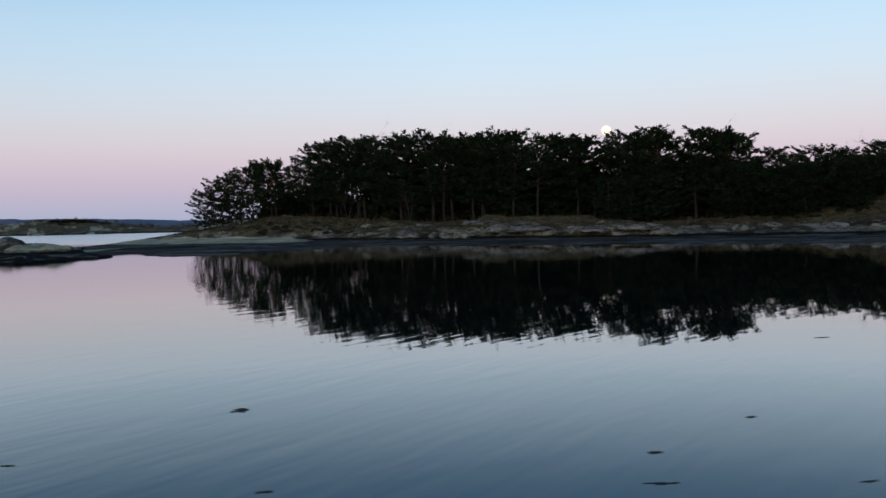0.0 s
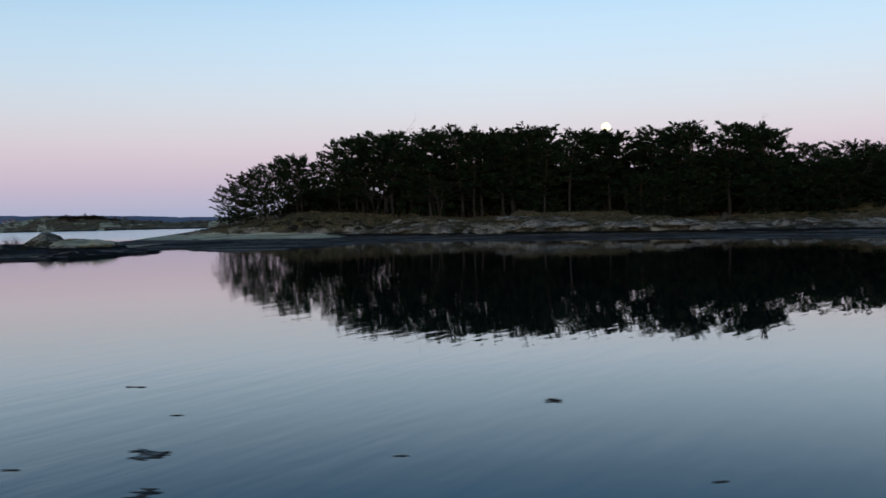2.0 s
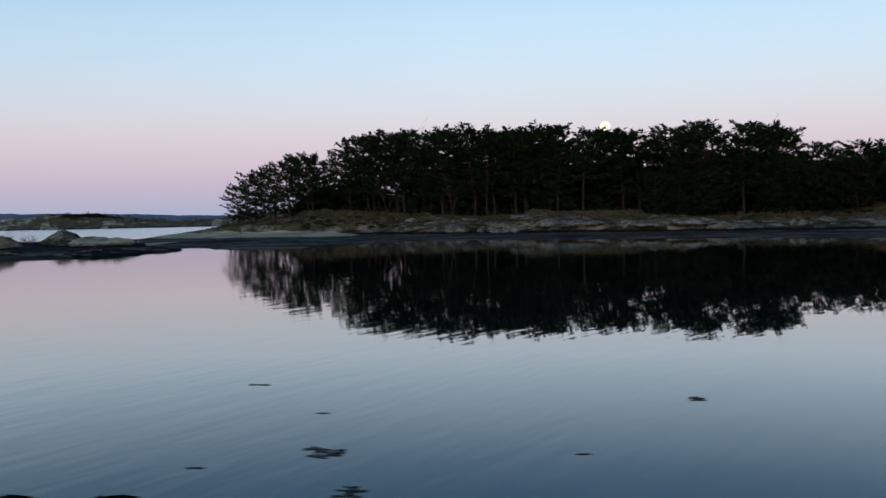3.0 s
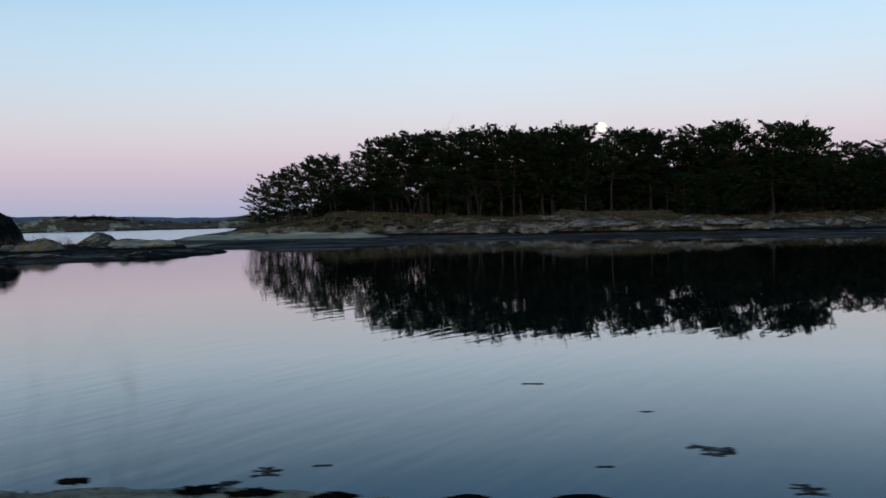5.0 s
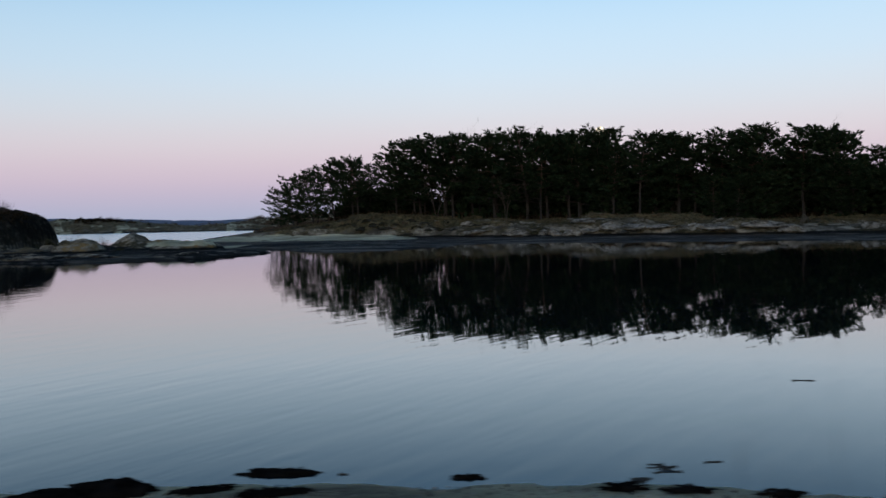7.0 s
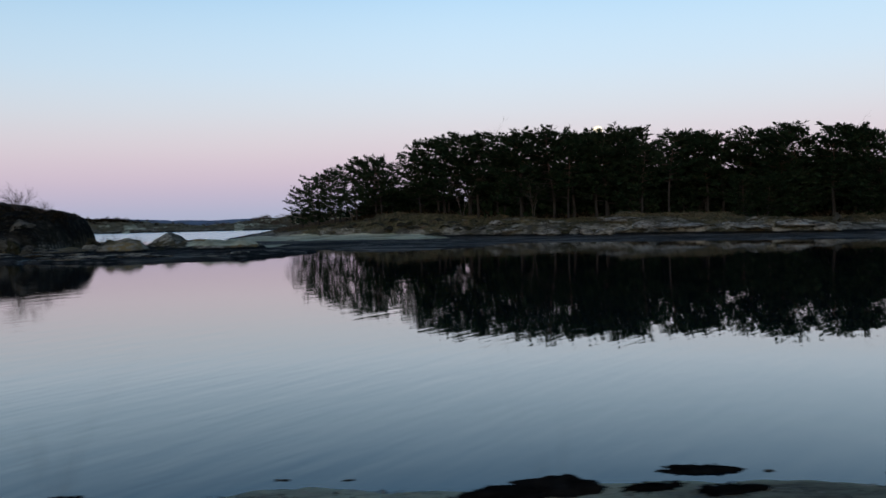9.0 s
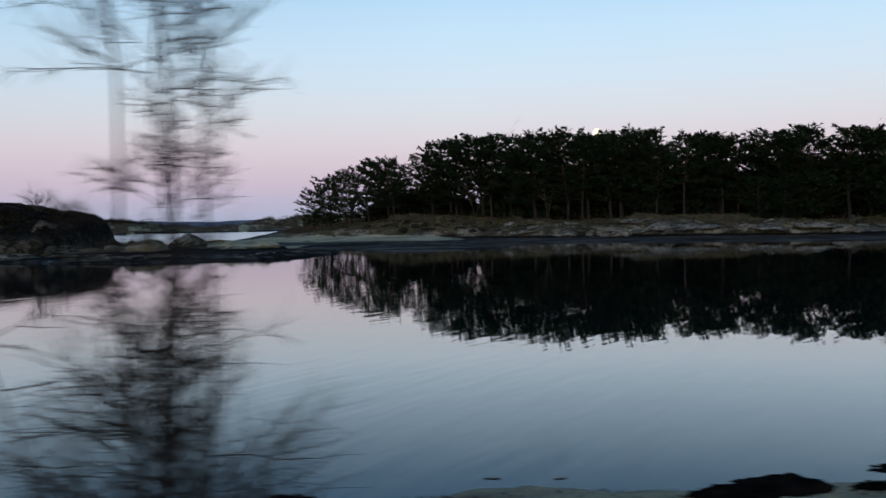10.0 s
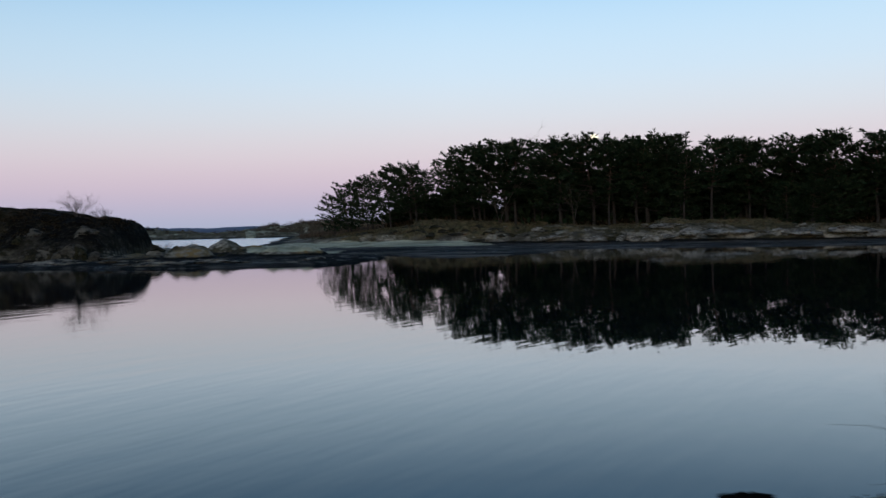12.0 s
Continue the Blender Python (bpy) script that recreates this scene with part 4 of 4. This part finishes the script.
def build_scrub(name, count, place, size, material, label, category, seed, fine=1.0):
    """Rounded clumps of twiggy scrub on dry ground."""
    r = random.Random(seed)
    clump = Builder()
    spots = [place(r) for _ in range(count * 5)]
    zs = height(np.array([q[0] for q in spots]), np.array([q[1] for q in spots]))[0].tolist()
    for (x, y), z in [(q, v) for q, v in zip(spots, zs) if v > 0.5][:count]:
        w, h = size * r.uniform(0.7, 2.4), size * r.uniform(0.5, 1.5)
        for _ in range(int(42 * fine)):
            g, e = r.uniform(0, 2 * math.pi), math.sqrt(r.random())
            top = h * math.sqrt(max(0.02, 1 - e * e)) * r.uniform(0.25, 1.0)
            at = Vector((x + w * e * math.cos(g), y + w * e * math.sin(g), z + top))
            way = Vector((math.cos(g) * e * 0.7 + r.gauss(0, 0.4), math.sin(g) * e * 0.7 + r.gauss(0, 0.4), r.uniform(0.1, 1.0))).normalized()
            clump.blade(at - way * size * 0.25, way * size * r.uniform(0.35, 0.7) / fine ** 0.5, size * r.uniform(0.10, 0.22) / fine ** 0.7, 0.0)
    return tagged(new(name, clump.mesh(name, material, False)), label, category, kind="stuff")


def on_slope(r):
    x = r.uniform(-38, 56)
    return x, float(np.interp(x, FOOT[:, 0], FOOT[:, 1])) + r.uniform(1, 17)


build_tufts("heath_grass", 8000, on_slope, 0.22, GRASS, "dry brown grass and heather tufts on the slope", "grass", 6)


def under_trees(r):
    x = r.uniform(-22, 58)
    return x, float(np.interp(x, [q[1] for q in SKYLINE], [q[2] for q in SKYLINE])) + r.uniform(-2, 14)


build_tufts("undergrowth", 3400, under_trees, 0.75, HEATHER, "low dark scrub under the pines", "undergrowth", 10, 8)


def wood_back(r, x):
    return x, float(np.interp(x, [q[1] for q in SKYLINE], [q[2] for q in SKYLINE])) + r.uniform(7, 17)


def behind_trees(r):
    return wood_back(r, r.choice((r.uniform(-19, -10.5), r.uniform(-5.2, 58), r.uniform(-5.2, 58), r.uniform(-5.2, 58))))


def deep_wood(r):
    return wood_back(r, r.uniform(-1, 29))


build_scrub("wood_thicket", 420, behind_trees, 2.4, NEEDLES, "dark thicket between the pines", "thicket", 18)
build_scrub("young_spruces", 230, deep_wood, 4.5, NEEDLES, "tall dark evergreen growth deep in the wood", "thicket", 28, 3.2)


def on_headland(r):
    return r.uniform(-60, -38), r.uniform(63, 86)


build_tufts("headland_heath", 4200, on_headland, 0.20, HEATHER, "dark heather on the rocky headland", "heather", 8, 9)


def on_islets(r):
    return r.uniform(-190, 20), r.uniform(262, 400)


build_scrub("islet_scrub", 600, on_islets, 0.55, SHRUB, "brown scrub on the far islets", "scrub", 10, 1.3)


def dark_patch(r):
    return r.gauss(-112, 4.5), r.gauss(292, 2)


build_scrub("juniper_thicket", 60, dark_patch, 0.8, HEATHER, "dark evergreen thicket on a far islet", "thicket", 12, 3.0)


def behind_island(r):
    y = r.uniform(128, 235)
    return r.uniform(-32.0 - (y - 108) * 0.124, -14), y


build_scrub("spit_scrub", 480, behind_island, 0.5, SHRUB, "brown leafless scrub on the low land behind the pines", "scrub", 11, 1.8)


def far_rise(r):
    return r.uniform(-74, -20), r.uniform(320, 385)


build_scrub("far_copse", 260, far_rise, 1.3, SHRUB, "brown leafless copse on the far shore", "copse", 21, 3.4)

BUSH = build_bare_tree("bare_bush", 14, 15, 2.0, 0.027, 3, 0.6, TWIG, "leafless bush on top of the rocky headland", "bush", (3, 4), 0.5)
set_down(BUSH, -44.5, 70.4, 0, 0.86)
set_down(copy_thing(BUSH, Matrix()), -43.0, 71.0, 90, 0.5)
set_down(copy_thing(BUSH, Matrix()), -55.0, 76.0, 150, 0.8)
set_down(copy_thing(BUSH, Matrix()), -37.3, 75.6, 60, 0.5)
set_down(copy_thing(BUSH, Matrix()), -40.0, 77.0, 200, 0.5)

# ---- far hills with houses, over the sea ----


# the hills' haze lies in their colour, there is no mist in the air
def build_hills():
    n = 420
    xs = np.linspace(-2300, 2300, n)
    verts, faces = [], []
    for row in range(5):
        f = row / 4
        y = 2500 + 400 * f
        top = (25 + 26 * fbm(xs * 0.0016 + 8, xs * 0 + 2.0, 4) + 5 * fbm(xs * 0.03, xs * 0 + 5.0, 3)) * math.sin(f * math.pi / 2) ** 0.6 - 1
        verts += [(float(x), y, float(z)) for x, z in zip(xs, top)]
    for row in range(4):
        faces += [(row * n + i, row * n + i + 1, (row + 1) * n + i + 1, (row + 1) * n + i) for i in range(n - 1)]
    return tagged(new("backdrop", mesh_of("far_hills", verts, faces, FAR_WOOD_HAZE)), "low wooded hills on the far shore, haze put into their blue colour", "hills", kind="structure")


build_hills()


def build_house(w, d, h):
    root = new("house")
    body = [(-w, -d, 0), (w, -d, 0), (w, d, 0), (-w, d, 0), (-w, -d, h), (w, -d, h), (w, d, h), (-w, d, h), (-w, 0, h + d * 0.8), (w, 0, h + d * 0.8)]
    part("wall", mesh_of("house_wall", body, [(0, 1, 5, 4), (1, 2, 6, 9, 5), (2, 3, 7, 6), (3, 0, 4, 8, 7)], FAR_WALL_HAZE, False), root)
    e = 0.5
    roof = [(-w - e, -d - e, h - 0.3), (w + e, -d - e, h - 0.3), (w + e, 0, h + d * 0.8 + 0.25), (-w - e, 0, h + d * 0.8 + 0.25), (w + e, d + e, h - 0.3), (-w - e, d + e, h - 0.3)]
    part("roof", mesh_of("house_roof", roof, [(0, 1, 2, 3), (3, 2, 4, 5)], FAR_ROOF, False), root)
    return tagged(root, "small white house on the far shore", "house", group="houses on the far shore")


HOUSE = build_house(7, 5, 5.0)
for i, (x, y, z, turn) in enumerate(((-1172, 2512, 4, 10), (-1150, 2520, 9, -20), (-1124, 2512, 5, 30), (-1102, 2516, 7, 0), (-1135, 2530, 12, 15), (-1085, 2512, 4, -10))):
    (HOUSE if i == 0 else copy_thing(HOUSE, Matrix())).matrix_basis = pose(x, y, z, 0, 0, turn)

# ---- the near shore: stones, seaweed, twigs ----
def build_weedy_stone(seed, sx, sy, sz):
    """A low stone under a ragged coat of black seaweed, with fronds round its foot."""
    r = random.Random(seed)
    bm = bmesh.new()
    bmesh.ops.create_icosphere(bm, subdivisions=4, radius=1.0)
    off = Vector((seed * 2.9, seed * 1.7, 0.4))
    for v in bm.verts:
        p = v.co.copy()
        p *= 1 + 0.42 * noise.fractal(p * 1.3 + off, 0.9, 2.0, 3) + 0.16 * noise.fractal(p * 5.0 + off, 0.8, 2.0, 3)
        v.co = Vector((p.x * sx, p.y * sy, p.z * sz))
    me = bpy.data.meshes.new("weedy_stone")
    bm.to_mesh(me)
    bm.free()
    me.materials.append(ROCK_WET)
    me.polygons.foreach_set("use_smooth", np.ones(len(me.polygons), dtype=bool))
    ob = tagged(new("stone", me), "low stone under black seaweed at the water's edge", "stone", "stones at the water's edge")
    weed = Builder()
    for _ in range(int(90 * sx + 30)):
        g = r.uniform(0, 2 * math.pi)
        root = Vector((math.cos(g) * sx * r.uniform(0.6, 0.95), math.sin(g) * sy * r.uniform(0.6, 0.95), r.uniform(0.004, 0.4 * sz)))
        way = Vector((math.cos(g) + r.gauss(0, 0.5), 0.5 * math.sin(g) + r.gauss(0, 0.3), r.uniform(-0.12, 0.05))).normalized() * r.uniform(0.05, 0.13)
        weed.blade(root, way, r.uniform(0.006, 0.014), 0.008)
    tagged(part("seaweed_fringe", weed.mesh("seaweed_fringe", ROCK_WET, False), ob), kind="stuff")
    return ob


for i, (x, y, sx, sy, sz) in enumerate(((-12.64, 7.84, 0.29, 0.10, 0.045), (-13.82, 7.42, 0.34, 0.18, 0.066), (-14.2, 7.30, 0.28, 0.15, 0.05), (-11.15, 7.56, 0.055, 0.045, 0.03), (-10.05, 7.12, 0.12, 0.07, 0.04), (-9.0, 6.88, 0.10, 0.07, 0.035), (-13.12, 7.38, 0.19, 0.07, 0.03),
                                         (-12.6, 7.24, 0.24, 0.09, 0.03), (-17.4, 7.5, 0.16, 0.10, 0.04), (-8.05, 6.72, 0.11, 0.08, 0.05), (-7.25, 6.62, 0.18, 0.1, 0.05), (-9.62, 7.02, 0.16, 0.06, 0.025))):
    build_weedy_stone(301 + i, sx, sy, sz).matrix_basis = pose(x, y, max(hz(x, y), -0.03) + sz * 0.12, 0, 0, rng.uniform(-12, 12))


def build_gravel():
    """Small wet pebbles along the near waterline."""
    r = random.Random(31)
    base = rock_mesh("pebble_shape", 44, ROCK_WET, 0.6, 0.3, 1)
    co = [v.co.copy() for v in base.vertices]
    tri = [tuple(p.vertices) for p in base.polygons]
    verts, faces = [], []
    xs = [r.uniform(-20, -7.5) for _ in range(2000)]
    ys = [float(beach_line(v)) - abs(r.gauss(0.0, 0.42)) for v in xs]
    zs = height(np.array(xs), np.array(ys))[0].tolist()
    for x, y, z in zip(xs, ys, zs):
        if z < -0.004:
            continue
        size, g = r.uniform(0.006, 0.016) if r.random() < 0.85 else r.uniform(0.016, 0.028), r.uniform(0, 6.3)
        b = len(verts)
        for p in co:
            verts.append((x + size * (p.x * math.cos(g) - p.y * math.sin(g)), y + size * 0.8 * (p.x * math.sin(g) + p.y * math.cos(g)), max(z, -0.02) + size * (p.z + 0.2)))
        faces += [tuple(b + i for i in t) for t in tri]
    bpy.data.meshes.remove(base)
    return tagged(new("gravel", mesh_of("gravel", verts, faces, GRAVEL)), "wet grey gravel along the waterline", "gravel", kind="stuff")


build_gravel()


def build_weed(seed, long, wide, fronds):
    """A floating clump of seaweed: ragged fronds from one root, lying on the water."""
    r = random.Random(seed)
    bm = bmesh.new()
    hub, at = None, Vector()
    for q in range(fronds):
        if q % 3 == 0:
            at = Vector((r.gauss(0, 0.22 * long), r.uniform(-0.9, 0.9) * long * (0.9 if fronds > 6 else 0.25), 0.0))
            last, hub = hub, bm.verts.new(at + Vector((0, 0, 0.007)))
            if last:
                bm.faces.new((last, hub, bm.verts.new((last.co + hub.co) / 2 + Vector((0.012, 0.004, 0)))))
        g = r.choice((0, math.pi)) + r.gauss(0, 0.7)
        n, L, w = 5, long * r.uniform(0.35, 0.75), wide * r.uniform(0.10, 0.24)
        p, rows = at + Vector((0, 0, 0.004)), []
        for i in range(1, n + 1):
            p = p + Vector((math.cos(g) * L / n, math.sin(g) * L / n * 0.6, r.uniform(-0.001, 0.003)))
            half = w * (1.1 - i / n) * r.uniform(0.6, 1.3) + 0.004
            rows.append([bm.verts.new(p + Vector((-math.sin(g) * half * k2, math.cos(g) * half * k2, 0.003 * (1 - abs(k2))))) for k2 in (-1, 0, 1)])
            g += r.gauss(0, 0.3)
        for i in range(2):
            bm.faces.new((hub, rows[0][i + 1], rows[0][i]))
        for a, b in zip(rows, rows[1:]):
            for i in range(2):
                bm.faces.new((a[i], a[i + 1], b[i + 1], b[i]))
    low = bmesh.ops.extrude_face_region(bm, geom=bm.faces[:])
    bmesh.ops.translate(bm, verts=[v for v in low["geom"] if isinstance(v, bmesh.types.BMVert)], vec=(0, 0, -0.006))
    me = bpy.data.meshes.new("seaweed_clump")
    bm.to_mesh(me)
    bm.free()
    me.materials.append(SEAWEED)
    return me


WEEDS = [build_weed(i, 0.40, 0.22, 21) for i in range(3)]
WISPS = [build_weed(10 + i, 0.38, 0.20, 6) for i in range(3)]
for thick, x, y, size in ((1, -2.13, 9.7, 0.40), (1, -5.9, 7.9, 0.8), (1, -9.66, 7.67, 0.55), (0, -9.2, 7.8, 0.45), (0, -7.03, 11.16, 0.75), (0, -1.32, 6.62, 0.35), (0, -15.88, 7.92, 0.35), (0, -15.36, 7.86, 0.22),
                          (0, -6.07, 9.45, 0.32), (0, 3.2, 8.7, 0.4), (0, 1.93, 7.45, 0.5), (0, 1.7, 6.55, 0.6), (0, 6.3, 14.2, 0.6), (0, 3.25, 6.45, 0.35), (0, -6.9, 7.5, 0.42),
                          (1, -5.6, 6.75, 0.55), (0, -3.7, 7.6, 0.3), (1, -9.9, 7.35, 0.4), (0, -12.1, 7.75, 0.3)):
    ob = new("seaweed", rng.choice(WEEDS if thick else WISPS))
    ob.matrix_basis = pose(x, y, -0.001, 0, 0, rng.uniform(-14, 14)) @ Matrix.Diagonal((size * 0.7, size * (0.66 if thick else 0.35), 1, 1))
    tagged(ob, "dark clump of seaweed floating on the water" if thick else "thin wisp of seaweed floating on the water", "seaweed", group="seaweed on the bay")

# the leafless birch close to the path, and thin stalks in the bank


def build_birch(seed):
    """A young birch: a few upright stems with sprays of fine side twigs, thinner in the middle."""
    r = random.Random(seed)
    root = new("birch_sapling")
    for s in range(4):
        wood = Builder()
        apart = (-0.05, 0.0, 0.02, 0.06)[s]
        lean = Vector((0.9 * apart + r.uniform(-0.03, 0.03), r.uniform(-0.08, 0.08), 1.0))
        foot = Vector((apart * 0.8, r.uniform(-0.15, 0.15), -0.08))
        tall = r.uniform(2.9, 3.6)
        n = 10
        line = [foot + lean * tall * i / n + Vector((0.03 * math.sin(i * 1.3 + s), 0.03 * math.cos(i * 1.1 + s), 0)) for i in range(n + 1)]
        wood.tube(line, [(0.011 if s == 1 else 0.007) * (1 - 0.8 * i / n) + 0.002 for i in range(n + 1)], 6)
        stem = part("stem", wood.mesh("birch_stem", BIRCH_TWIG), root)
        for b in range(64):
            twigs = Builder()
            h = r.choice((r.uniform(0.1, 1.0), r.uniform(0.2, 1.3), r.uniform(0.3, 1.4), r.uniform(1.95, tall), r.uniform(2.1, tall), r.uniform(1.3, 2.0)))
            g = min(n - 0.01, h / tall * n)
            at = line[int(g)].lerp(line[int(g) + 1], g - int(g))
            e = r.uniform(0, 2 * math.pi)
            way = Vector((math.cos(e), math.sin(e), r.uniform(0.2, 1.3)))
            grow(twigs, r, at, way, r.uniform(0.10, 0.34) * (0.55 if 1.3 < h < 1.95 else 1.7 if h < 0.75 else 1.15), 0.0025, 2, 0.2, 0.6, 3, (5, 8), 0.72)
            tagged(part("branch", twigs.mesh("birch_branch", BIRCH_TWIG), stem), kind="stuff")
    return tagged(root, "leafless young birch with many fine twigs on the bank", "birch")


set_down(build_birch(71), -17.29, 4.15, 20, 1.1)


def build_leaner():
    """A thin curved sapling with a few side twigs."""
    r = random.Random(78)
    root = new("leaning_sapling")
    wood = Builder()
    line = [Vector((0.35 - 0.66 * (i / 10) ** 0.8, 0.03 * math.sin(i), 1.62 * i / 10 - 0.08)) for i in range(11)]
    wood.tube(line, [0.010 * (1 - 0.07 * i) for i in range(11)], 7)
    stem = part("stem", wood.mesh("sapling_stem", TWIG), root)
    for i in (3, 4, 4, 5, 6, 6, 7, 7, 8, 8, 9, 9):
        twigs = Builder()
        grow(twigs, r, line[i], Vector((r.uniform(-0.8, 0.8), r.uniform(-0.5, 0.5), r.uniform(-0.1, 0.6))), r.uniform(0.15, 0.3), 0.003, 1, 0.2, 0.6, 4, (3, 4), 0.7)
        part("twig", twigs.mesh("sapling_twig", TWIG), stem)
    return tagged(root, "thin leaning leafless sapling beside the birch", "sapling")


set_down(build_leaner(), -17.67, 4.15, 0, 1.0)
SPRAY = build_bare_tree("twiggy_shrub", 91, 3, 1.35, 0.0031, 2, 0.10, TWIG, "small leafless shrub of thin twigs on the bank", "shrub", (3, 4), 0.4, "thin shrubs on the bank")
set_down(SPRAY, -9.6, 3.3, 0, 1.0)
for x, y, size, turn in ((-15.85, 3.55, 0.85, 70), (-14.44, 3.6, 0.8, 200), (-10.3, 3.35, 0.8, 130)):
    set_down(copy_thing(SPRAY, Matrix()), x, y, turn, size)
